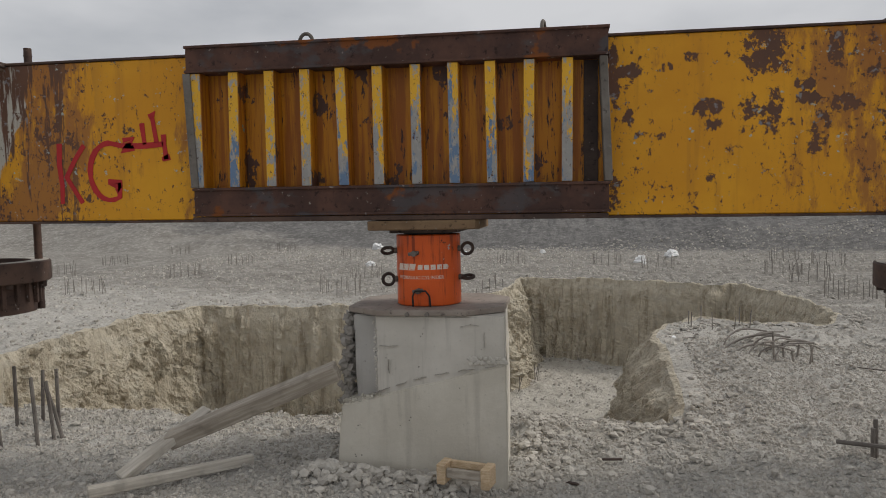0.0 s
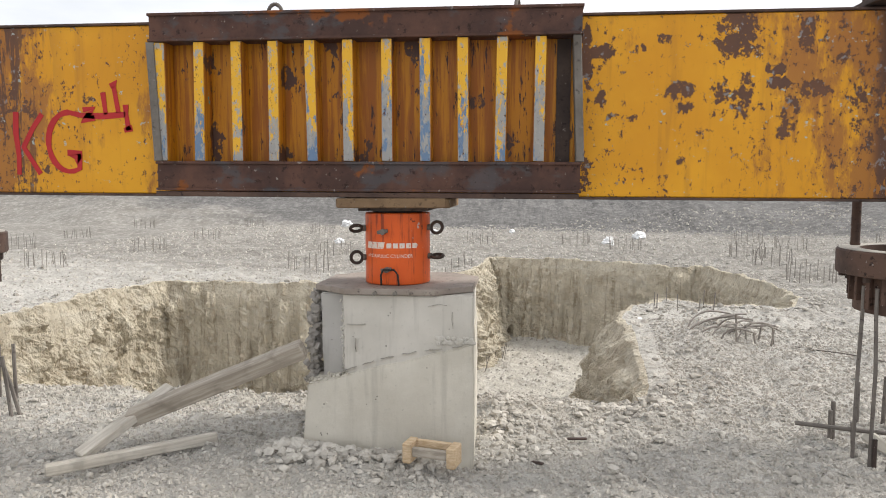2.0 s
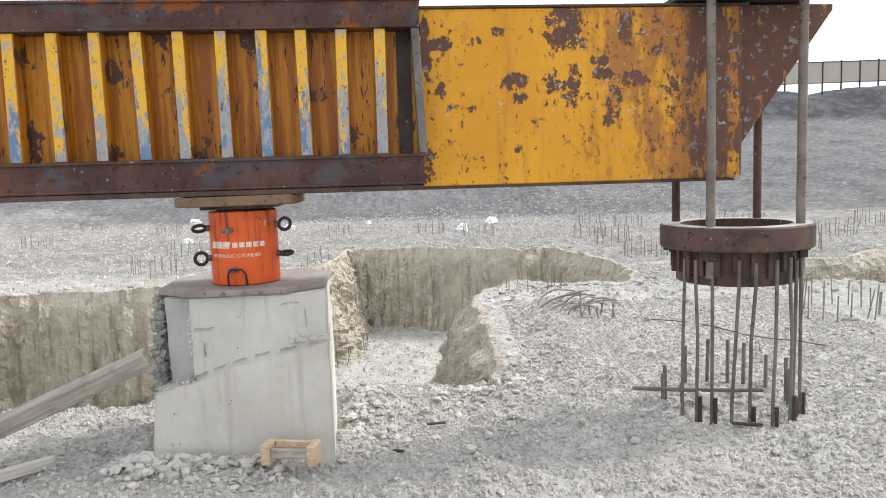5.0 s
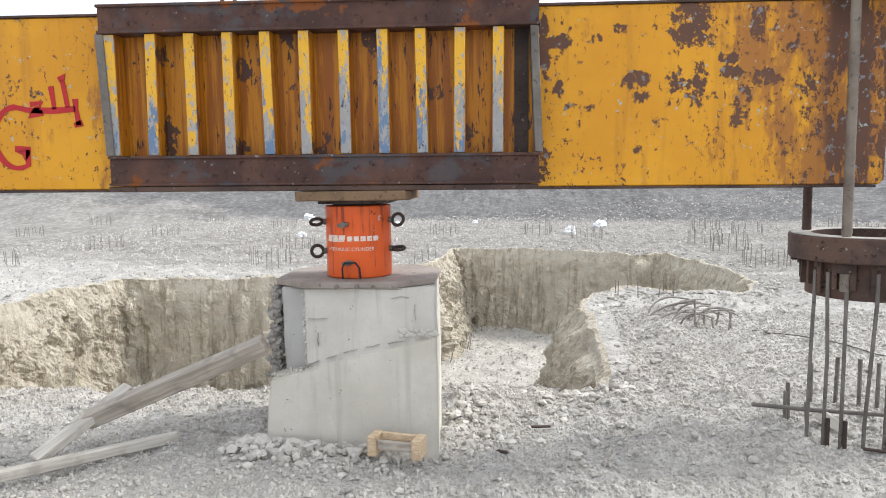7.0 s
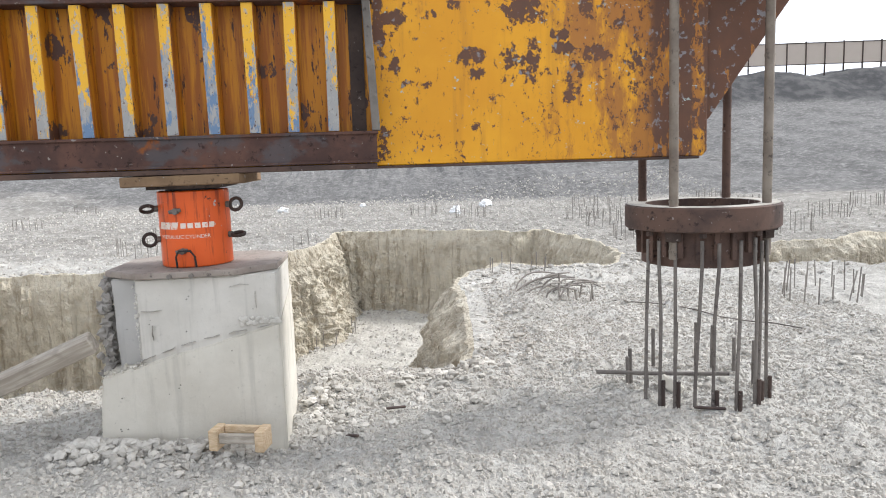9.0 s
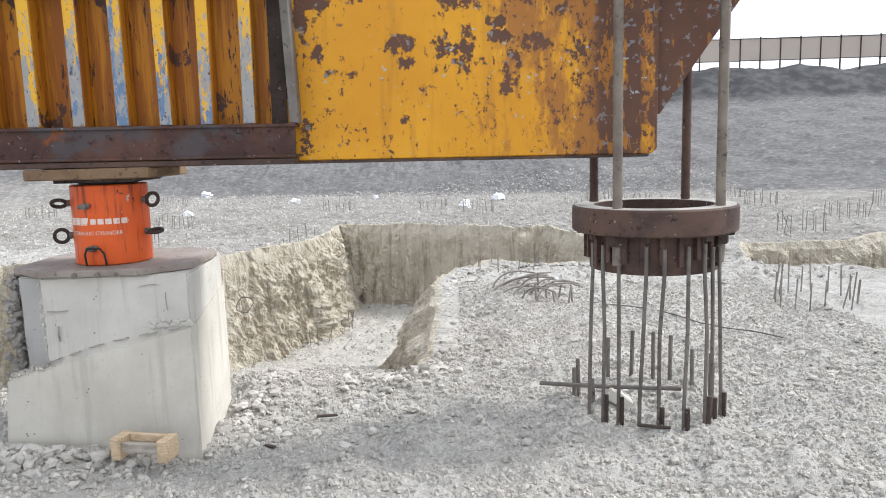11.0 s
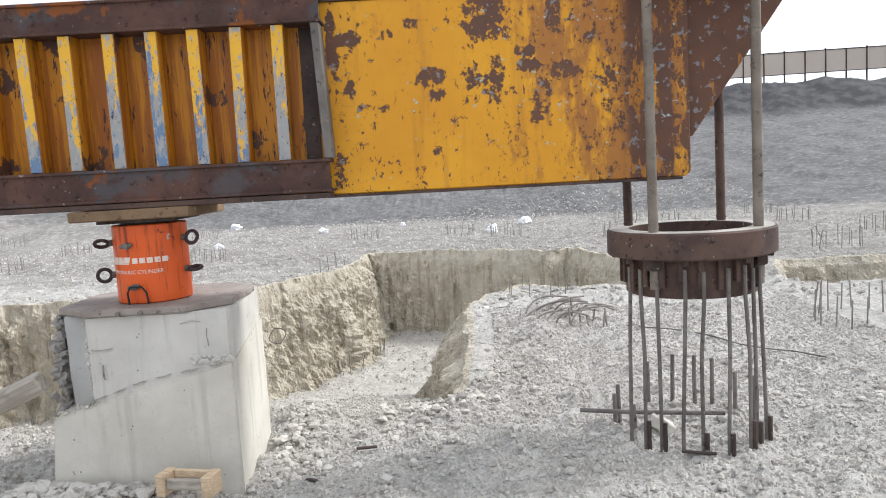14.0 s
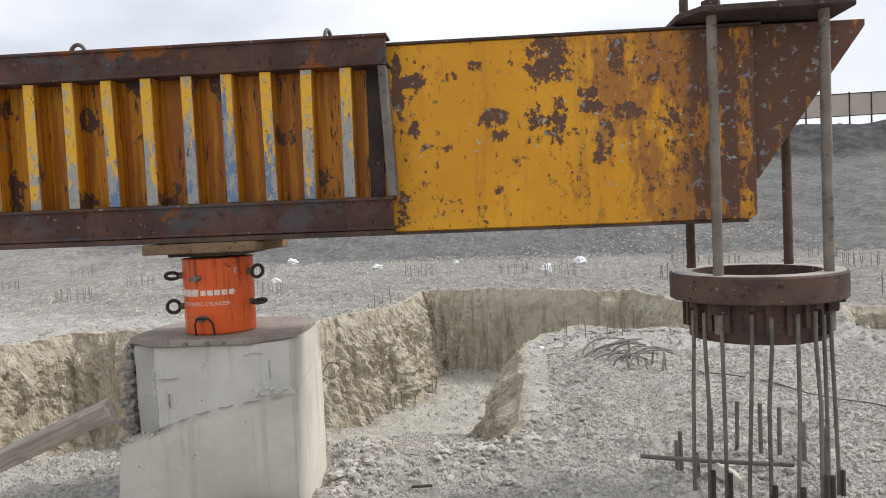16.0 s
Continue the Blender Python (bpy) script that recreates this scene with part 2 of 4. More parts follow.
def ochre_paint():
    k = Mat("streaked_ochre_paint", 0.5)
    col = k.mix(k.noise(2.5, 6), (0.43, 0.17, 0.010), (0.54, 0.235, 0.013))
    run = k.noise(1.0, 9, k.scaled((20, 20, 0.9)), 0.66)
    fleck = k.noise(5.0, 9, k.scaled((7, 7, 1.0), off=(3, 3, 3)), 0.72)
    blot = k.noise(4.5, 8, k.scaled((1, 1, 0.6)), 0.65)
    col = k.mix(k.math("MULTIPLY", k.step(run, 0.46, 0.58), 0.8), col, (0.25, 0.075, 0.014))
    col = k.mix(k.step(fleck, 0.585, 0.61), col, (0.06, 0.028, 0.02))
    col = k.mix(k.step(blot, 0.588, 0.605), col, (0.085, 0.045, 0.035))
    col = k.mix(k.step(k.noise(12, 6, k.scaled((1, 1, 0.7), off=(4, 4, 4))), 0.70, 0.72), col, (0.10, 0.30, 0.30))
    return k.done(col, run, 0.35, 0.004)


def rib_paint(bound, blue):
    """Yellow coat above a ragged line, blue and bare grey primer below it."""
    k = Mat("yellow_and_blue_paint", 0.5)
    off = k.scaled((37, 11, 23), k.rand())
    n1 = k.math("MULTIPLY", k.math("SUBTRACT", k.noise(7, 8, k.scaled((2.2, 2.2, 0.6), off=off), 0.75), 0.5), 2.1)
    n1 = k.math("ADD", n1, k.math("SUBTRACT", k.axis(2), bound - 0.07))
    under = k.mix(k.step(k.noise(9, 7, k.scaled((1.4, 1.4, 0.5), off=off), 0.7), 0.63 - 0.2 * blue, 0.67 - 0.2 * blue), (0.30, 0.295, 0.285), (0.13, 0.20, 0.31))
    col = k.mix(k.step(n1, 0.0, 0.03), under, (0.70, 0.385, 0.03))
    n2 = k.noise(24, 8, k.scaled((1.2, 1.2, 0.6), off=off), 0.75)
    col = k.mix(k.step(n2, 0.55, 0.57), col, (0.34, 0.33, 0.31))
    col = k.mix(k.step(k.noise(13, 8, k.scaled((1.2, 1.2, 0.5), off=off), 0.7), 0.64, 0.66), col, (0.42, 0.20, 0.03))
    col = k.mix(k.step(k.noise(30, 8, k.scaled((1.3, 1.3, 0.8), off=off), 0.8), 0.595, 0.61), col, RUST)
    return k.done(col, n2, 0.4, 0.003)


def rusty(name, a, b, blue=0.0, rough=0.75):
    k = Mat(name, rough, 0.15)
    n1, n2 = k.noise(3.0, 8, rough=0.65), k.noise(22, 7, rough=0.7)
    col = k.mix(k.step(n1, 0.36, 0.64), a, b)
    if blue:
        col = k.mix(k.math("MULTIPLY", k.step(k.noise(3.4, 7, k.scaled((1, 1, 1.5), off=(7, 1, 3))), 0.54, 0.62), blue), col, (0.075, 0.082, 0.092))
        col = k.mix(k.step(k.noise(2.0, 6, k.scaled((1, 1, 1), off=(1, 7, 9))), 0.60, 0.63), col, (0.20, 0.066, 0.018))
    col = k.mix(k.step(n2, 0.56, 0.68), col, tuple(v * 0.45 for v in a))
    col = k.mix(k.step(k.noise(30, 5, k.scaled((1, 1, 1), off=(5, 5, 1))), 0.66, 0.70), col, (0.24, 0.21, 0.19))
    return k.done(col, k.math("ADD", n2, n1), 0.45, 0.004)


m_yellow, m_ochre = yellow_paint(), ochre_paint()
m_channel = rusty("rusty_channel_steel", (0.062, 0.034, 0.028), (0.115, 0.058, 0.042), 0.55)
m_rust = rusty("brown_rusted_steel", (0.062, 0.041, 0.035), (0.120, 0.074, 0.056))
m_rustd = rusty("dark_rusted_steel", (0.045, 0.033, 0.029), (0.080, 0.056, 0.046))
m_greysteel = rusty("grey_weathered_steel", (0.13, 0.115, 0.10), (0.21, 0.19, 0.17))
m_rod = rusty("weathered_rod_steel", (0.16, 0.13, 0.105), (0.25, 0.215, 0.175))
m_rebar = rusty("weathered_rebar", (0.12, 0.105, 0.095), (0.20, 0.18, 0.16))
m_plate = rusty("worn_plate_steel", (0.15, 0.095, 0.055), (0.23, 0.15, 0.085))
m_oct = rusty("dusty_plate_steel", (0.24, 0.20, 0.17), (0.34, 0.295, 0.255))
m_dust = rusty("dust_covered_steel", (0.34, 0.31, 0.27), (0.46, 0.43, 0.38))
m_paler = rusty("dusty_rebar", (0.20, 0.18, 0.16), (0.30, 0.275, 0.245))
m_black = Mat("black_rubber", 0.6).done((0.02, 0.02, 0.02))
m_white = Mat("white_print", 0.6)
m_white = m_white.done(m_white.mix(m_white.step(m_white.noise(70, 6, rough=0.75), 0.54, 0.64), (0.70, 0.60, 0.52), (0.66, 0.20, 0.09)))
m_bag = Mat("white_plastic", 0.5).done((0.8, 0.8, 0.8))


def red_spray():
    k = Mat("red_spray_paint", 0.6)
    return k.done(k.mix(k.noise(12, 6), (0.34, 0.012, 0.018), (0.50, 0.03, 0.03)))


m_red = red_spray()


def orange_paint():
    k = Mat("orange_enamel", 0.38)
    col = k.mix(k.noise(6, 6), (0.62, 0.085, 0.012), (0.72, 0.125, 0.02))
    run = k.noise(1.0, 8, k.scaled((26, 26, 2.2)), 0.66)
    col = k.mix(k.math("MULTIPLY", k.step(run, 0.50, 0.64), 0.85), col, (0.22, 0.035, 0.012))
    n2 = k.noise(18, 8, k.scaled((1, 1, 0.7)), 0.68)
    col = k.mix(k.step(n2, 0.64, 0.66), col, (0.06, 0.025, 0.018))
    col = k.mix(k.step(k.noise(30, 6, k.scaled((1, 1, 1), off=(3, 3, 3))), 0.69, 0.71), col, (0.45, 0.38, 0.33))
    return k.done(col, n2, 0.2, 0.003)


m_orange = orange_paint()


def concrete(name, a, b):
    k = Mat(name, 0.9)
    n1, n2 = k.noise(2.2, 7), k.noise(30, 6, rough=0.7)
    col = k.mix(k.step(n1, 0.34, 0.66), a, b)
    run = k.noise(1.0, 7, k.scaled((16, 16, 1.2)), 0.6)
    col = k.mix(k.math("MULTIPLY", k.step(run, 0.52, 0.7), 0.45), col, tuple(v * 0.72 for v in a))
    col = k.mix(k.math("MULTIPLY", k.step(n2, 0.58, 0.72), 0.4), col, tuple(v * 0.7 for v in a))
    pits = k.step(k.voronoi(26), 0.10, 0.16)
    pits = k.math("MAXIMUM", pits, k.step(k.noise(5, 4), 0.40, 0.45))
    col = k.mix(pits, tuple(v * 0.45 for v in a), col)
    return k.done(col, k.math("ADD", k.math("MULTIPLY", pits, 0.8), k.math("ADD", n2, n1)), 0.4, 0.006)


m_conc = concrete("cast_concrete", (0.49, 0.465, 0.415), (0.60, 0.57, 0.515))
m_conc2 = concrete("pale_cast_concrete", (0.52, 0.485, 0.415), (0.62, 0.585, 0.51))
m_rough = concrete("broken_concrete", (0.29, 0.27, 0.245), (0.40, 0.375, 0.34))
m_recess = concrete("grey_form_face", (0.40, 0.385, 0.36), (0.47, 0.455, 0.43))


def timber(name, a, b, vec):
    k = Mat(name, 0.8)
    k.pos = k.n.new("ShaderNodeTexCoord").outputs["Object"]
    g = k.noise(3.0, 8, k.scaled(vec), 0.6)
    col = k.mix(k.step(g, 0.36, 0.64), a, b)
    col = k.mix(k.math("MULTIPLY", k.step(k.noise(9, 6), 0.5, 0.7), 0.5), col, tuple(v * 0.6 for v in a))
    return k.done(col, g, 0.4, 0.004)


m_timber = timber("weathered_timber", (0.30, 0.262, 0.215), (0.45, 0.40, 0.335), (1.0, 14, 14))
m_board = timber("grey_sawn_board", (0.44, 0.40, 0.34), (0.60, 0.56, 0.49), (1.2, 16, 16))
m_pale = timber("fresh_pale_timber", (0.50, 0.36, 0.22), (0.64, 0.50, 0.34), (4, 30, 30))
m_panel = Mat("beige_sheet", 0.7)
m_panel = m_panel.done(m_panel.mix(m_panel.noise(0.8, 5), (0.46, 0.39, 0.33), (0.54, 0.47, 0.40)))


# ---- small builders ----
def mesh_of(bm, name, mat, origin=(0, 0, 0), smooth=False):
    bmesh.ops.translate(bm, verts=bm.verts, vec=[-v for v in origin])
    bmesh.ops.recalc_face_normals(bm, faces=bm.faces)
    me = bpy.data.meshes.new(name)
    bm.to_mesh(me)
    bm.free()
    me.materials.append(mat)
    if smooth:
        me.shade_smooth()
        me.set_sharp_from_angle(angle=radians(38))
    return me


def home(ob):
    p = Vector((0, 0, 0))
    while ob:
        p += ob.location
        ob = ob.parent
    return p


def thing(name, loc, label, category, group="", kind=""):
    ob = tagged(new(name), label, category, group, kind)
    ob.location = loc
    ob.empty_display_size = 0.1
    return ob


def part(name, bm, mat, parent, label="", smooth=False):
    ob = new(name, mesh_of(bm, name, mat, home(parent), smooth))
    ob.parent = parent
    return tagged(ob, label)


def solo(name, bm, mat, loc, label, category, group="", kind="", smooth=False):
    ob = new(name, mesh_of(bm, name, mat, loc, smooth))
    ob.location = loc
    return tagged(ob, label, category, group, kind)


def box(bm, x0, x1, y0, y1, z0, z1, bevel=0.0, m=None):
    r = bmesh.ops.create_cube(bm, size=1)
    vs = r["verts"]
    for v in vs:
        v.co = Vector(((x0 + x1) / 2 + v.co.x * (x1 - x0), (y0 + y1) / 2 + v.co.y * (y1 - y0), (z0 + z1) / 2 + v.co.z * (z1 - z0)))
        if m:
            v.co = m @ v.co
    if bevel:
        es = list({e for v in vs for e in v.link_edges})
        bmesh.ops.bevel(bm, geom=es, offset=bevel, segments=1, affect="EDGES")
    return bm


def prism(bm, poly, y0, y1, bevel=0.0):
    """A polygon of (x, z) pushed out from y0 to y1."""
    a = [bm.verts.new((x, y0, z)) for x, z in poly]
    b = [bm.verts.new((x, y1, z)) for x, z in poly]
    fs = [bm.faces.new(a), bm.faces.new(b[::-1])]
    n = len(poly)
    fs += [bm.faces.new((a[i], b[i], b[(i + 1) % n], a[(i + 1) % n])) for i in range(n)]
    if bevel:
        es = list({e for f in fs[:2] for e in f.edges})
        bmesh.ops.bevel(bm, geom=es, offset=bevel, segments=1, affect="EDGES")
    return bm


def slab(bm, poly, z0, z1, bevel=0.0):
    """A polygon of (x, y) pushed up from z0 to z1."""
    a = [bm.verts.new((x, y, z0)) for x, y in poly]
    b = [bm.verts.new((x, y, z1)) for x, y in poly]
    fs = [bm.faces.new(a[::-1]), bm.faces.new(b)]
    n = len(poly)
    fs += [bm.faces.new((a[i], a[(i + 1) % n], b[(i + 1) % n], b[i])) for i in range(n)]
    if bevel:
        es = list({e for f in fs[:2] for e in f.edges})
        bmesh.ops.bevel(bm, geom=es, offset=bevel, segments=1, affect="EDGES")
    return bm


def sweep(bm, pts, r, seg=8, closed=False):
    """A round bar along points; r may be one radius or one a point."""
    pts = [Vector(p) for p in pts]
    n = len(pts)
    rs = r if isinstance(r, (list, tuple)) else [r] * n
    side, rings = None, []
    for i, p in enumerate(pts):
        if closed:
            d = pts[(i + 1) % n] - pts[i - 1]
        else:
            d = pts[min(i + 1, n - 1)] - pts[max(i - 1, 0)]
        d.normalize()
        if side is None:
            side = d.cross((0, 0, 1) if abs(d.z) < 0.9 else (1, 0, 0))
        side = (side - d * side.dot(d)).normalized()
        up = d.cross(side)
        rings.append([bm.verts.new(p + (side * math.cos(a) + up * math.sin(a)) * rs[i]) for a in (2 * math.pi * k / seg for k in range(seg))])
    for i in range(n if closed else n - 1):
        a, b = rings[i], rings[(i + 1) % n]
        for k in range(seg):
            bm.faces.new((a[k], a[(k + 1) % seg], b[(k + 1) % seg], b[k]))
    if not closed:
        bm.faces.new(rings[0][::-1])
        bm.faces.new(rings[-1])
    return bm


def lathe(bm, c, profile, seg=48, wob=0.0):
    """Turns a closed or open profile of (radius, z) about the upright through c."""
    rings = []
    for r, z in profile:
        rings.append([bm.verts.new((c[0] + r * math.cos(a), c[1] + r * math.sin(a), z)) for a in (2 * math.pi * k / seg for k in range(seg))])
    for a, b in zip(rings, rings[1:]):
        for k in range(seg):
            bm.faces.new((a[k], a[(k + 1) % seg], b[(k + 1) % seg], b[k]))
    return rings


def hexnut(bm, c, r, z0, z1):
    return slab(bm, [(c[0] + r * math.cos(radians(60 * k)), c[1] + r * math.sin(radians(60 * k))) for k in range(6)], z0, z1, 0.004)


def hash3(i, j, k):
    h = (i.astype(np.int64) * 374761393 + j.astype(np.int64) * 668265263 + k.astype(np.int64) * 2147483647 + 1013904223) & 0xFFFFFFFF
    h = ((h ^ (h >> 13)) * 1274126177) & 0xFFFFFFFF
    return ((h ^ (h >> 16)) & 0xFFFF) / 65535.0


def vnoise(x, y, z):
    i, j, k = np.floor(x), np.floor(y), np.floor(z)
    u, v, w = x - i, y - j, z - k
    u, v, w = (t * t * (3 - 2 * t) for t in (u, v, w))
    out = 0
    for a in (0, 1):
        for b in (0, 1):
            for c in (0, 1):
                out = out + hash3(i + a, j + b, k + c) * (u if a else 1 - u) * (v if b else 1 - v) * (w if c else 1 - w)
    return out - 0.5


def fbm(x, y, z=None, octaves=4, gain=0.5):
    x, y = np.asarray(x, float), np.asarray(y, float)
    z = np.zeros_like(x) + 0.37 if z is None else np.asarray(z, float)
    out, amp = 0, 1.0
    for o in range(octaves):
        out = out + amp * vnoise(x * 2**o + 17.3 * o, y * 2**o + 5.1 * o, z * 2**o)
        amp *= gain
    return out


def grid_mesh(name, X, Y, Z, mats, index=None, soft=True):
    h, w = X.shape
    me = bpy.data.meshes.new(name)
    ids = np.arange(h * w).reshape(h, w)
    faces = np.stack([ids[:-1, :-1], ids[:-1, 1:], ids[1:, 1:], ids[1:, :-1]], -1).reshape(-1, 4)
    me.from_pydata(np.stack([X, Y, Z], -1).reshape(-1, 3), [], faces.tolist())
    for m in mats:
        me.materials.append(m)
    if index is not None:
        me.polygons.foreach_set("material_index", index.ravel().astype(np.int32))
    if soft:
        me.shade_smooth()
    return me


# ---- ground, pit and bank: one sheet ----
PIT = [(-5.65, 0.9), (-5.95, 2.0), (-6.05, 3.0), (-6.18, 4.5), (-6.33, 6.4), (-5.95, 7.65), (-3.3, 7.62), (-2.10, 7.82), (-1.60, 8.72), (-1.20, 9.35), (-0.87, 9.65), (-0.72, 10.7), (-0.60, 13.05),
       (1.44, 12.15), (3.4, 11.1), (3.8, 11.3), (4.25, 10.0), (4.42, 8.6), (4.33, 7.0), (3.9, 6.1), (3.0, 6.25), (2.25, 6.45), (1.72, 5.9), (1.42, 4.9), (1.38, 3.2), (1.28, 1.9), (1.05, 0.95)]
PIT2 = [(5.9, 5.7), (6.15, 6.9), (6.5, 7.55), (7.95, 7.5), (9.3, 8.0), (13.5, 8.6), (13.5, 5.6), (7.3, 4.9)]


def inside(px, py, poly):
    """Distance to a polygon, positive within it."""
    d, odd = np.full(px.shape, 1e9), np.zeros(px.shape, bool)
    for (ax, ay), (bx, by) in zip(poly, poly[1:] + poly[:1]):
        ex, ey = bx - ax, by - ay
        t = np.clip(((px - ax) * ex + (py - ay) * ey) / (ex * ex + ey * ey), 0, 1)
        d = np.minimum(d, np.hypot(px - ax - t * ex, py - ay - t * ey))
        cross = (ay > py) != (by > py)
        odd ^= cross & (px < (bx - ax) * (py - ay) / (by - ay + 1e-12) + ax)
    return np.where(odd, d, -d)


def smooth(t):
    t = np.clip(t, 0, 1)
    return t * t * (3 - 2 * t)


def foot_line(x):
    return np.interp(x, [-60, -20, -5, 1.7, 12.5, 20, 40, 80], [36, 27, 28, 26.3, 21.4, 19.5, 17, 16])


def level(x, y):
    """The ground with no pits: trampled flat, then the bank."""
    z = -0.01 * np.clip(y, 0, 30) + 0.12 * fbm(x * 0.35, y * 0.35, octaves=3) * np.clip(1.2 - y / 14, 0.3, 1) + 0.085 * fbm(x * 1.7, y * 1.7, octaves=5, gain=0.6)
    s = y - foot_line(x) + 1.5 * fbm(x * 0.12, y * 0.12)
    steep = 1 + 0.75 * np.clip(-x / 25, 0, 1)
    bank = np.interp(s, [0, 3, 28, 30, 34, 44, 70], [0, 0.6, 4.3, 4.8, 7.2, 7.7, 7.8])
    z = z + bank * steep * (1 + 0.10 * fbm(x * 0.25, y * 0.25, octaves=4)) + np.clip(bank, 0, 1) * np.clip((50 - s) / 10, 0.1, 1) * (0.45 * fbm(x * 0.5, y * 0.22, octaves=5, gain=0.6) + 0.35 * np.abs(fbm(x * 0.9, y * 0.12, octaves=4)))
    # loose heaps round the concrete block and the lip of the mound
    z = z + 0.10 * np.exp(-(((x + 0.85) / 0.55) ** 2 + ((y + 0.12) / 0.25) ** 2)) + 0.05 * np.exp(-(((x - 2.55) / 0.5) ** 2 + ((y - 0.3) / 0.5) ** 2))
    z = z + 0.16 * np.exp(-(((x - 2.2) / 0.7) ** 2 + ((y - 3.8) / 0.8) ** 2))
    return z


def pit_floor(x, y):
    return -np.clip((y - 1.15) * np.interp(x, [-1.6, -0.3], [0.46, 0.30]), 0, 1.88)


def ground_z(x, y):
    x, y = np.asarray(x, float), np.asarray(y, float)
    top = level(x, y)
    rough = 0.09 * fbm(x * 1.3, y * 1.3, octaves=5, gain=0.6)
    k1 = smooth((inside(x, y, PIT) + 0.12) / 0.16)
    k2 = smooth((inside(x, y, PIT2) + 0.12) / 0.16)
    near = smooth((y - 0.6) / 1.2)
    return top + k1 * (np.minimum(pit_floor(x, y), 0) + (rough - top * 0.5) * near) + k2 * (-0.75 + rough)


def trodden(x, y):
    """Crumbs and boot-trodden lumps on the near ground."""
    lump = fbm(x * 5.2, y * 5.2, octaves=4, gain=0.6)
    tread = np.abs(fbm(x * 2.4 + 0.8 * lump, y * 7.0, octaves=3))
    return np.where(y < 28, 0.040 * lump + 0.06 * np.clip(lump - 0.10, 0, 1) - 0.05 * np.clip(0.16 - tread, 0, 1), 0)


def spaced(lo, hi, fine0, fine1, step, grow, most):
    mid = list(np.arange(fine0, fine1 + step / 2, step))
    out, s, v = [], step, fine1
    while v < hi:
        s = min(s * grow, most)
        v += s
        out.append(v)
    low, s, v = [], step, fine0
    while v > lo:
        s = min(s * grow, most)
        v -= s
        low.append(v)
    return np.array(low[::-1] + mid + out)


gx = spaced(-420, 420, -6.9, 6.0, 0.042, 1.026, 12)
gy = np.concatenate([spaced(-60, -2.0, -2.1, -2.0, 0.05, 1.12, 8)[:-1], np.arange(-1.95, 5.0, 0.042), np.arange(5.0, 13.6, 0.065), spaced(13.6, 600, 13.6, 13.7, 0.08, 1.018, 20)])
GX, GY = np.meshgrid(gx, gy)
GZ = ground_z(GX, GY)
GZ = GZ + trodden(GX, GY)
cx, cy = (GX[:-1, :-1] + GX[1:, 1:]) / 2, (GY[:-1, :-1] + GY[1:, 1:]) / 2
slot = np.where(inside(cx, cy, PIT) > 0, 1, 0)
ground = new("ground", grid_mesh("ground", GX, GY, GZ, [m_ground, m_floor], slot))
tagged(ground, "pale grey trampled clay ground with a dug pit and a far earth bank", "ground", kind="structure")


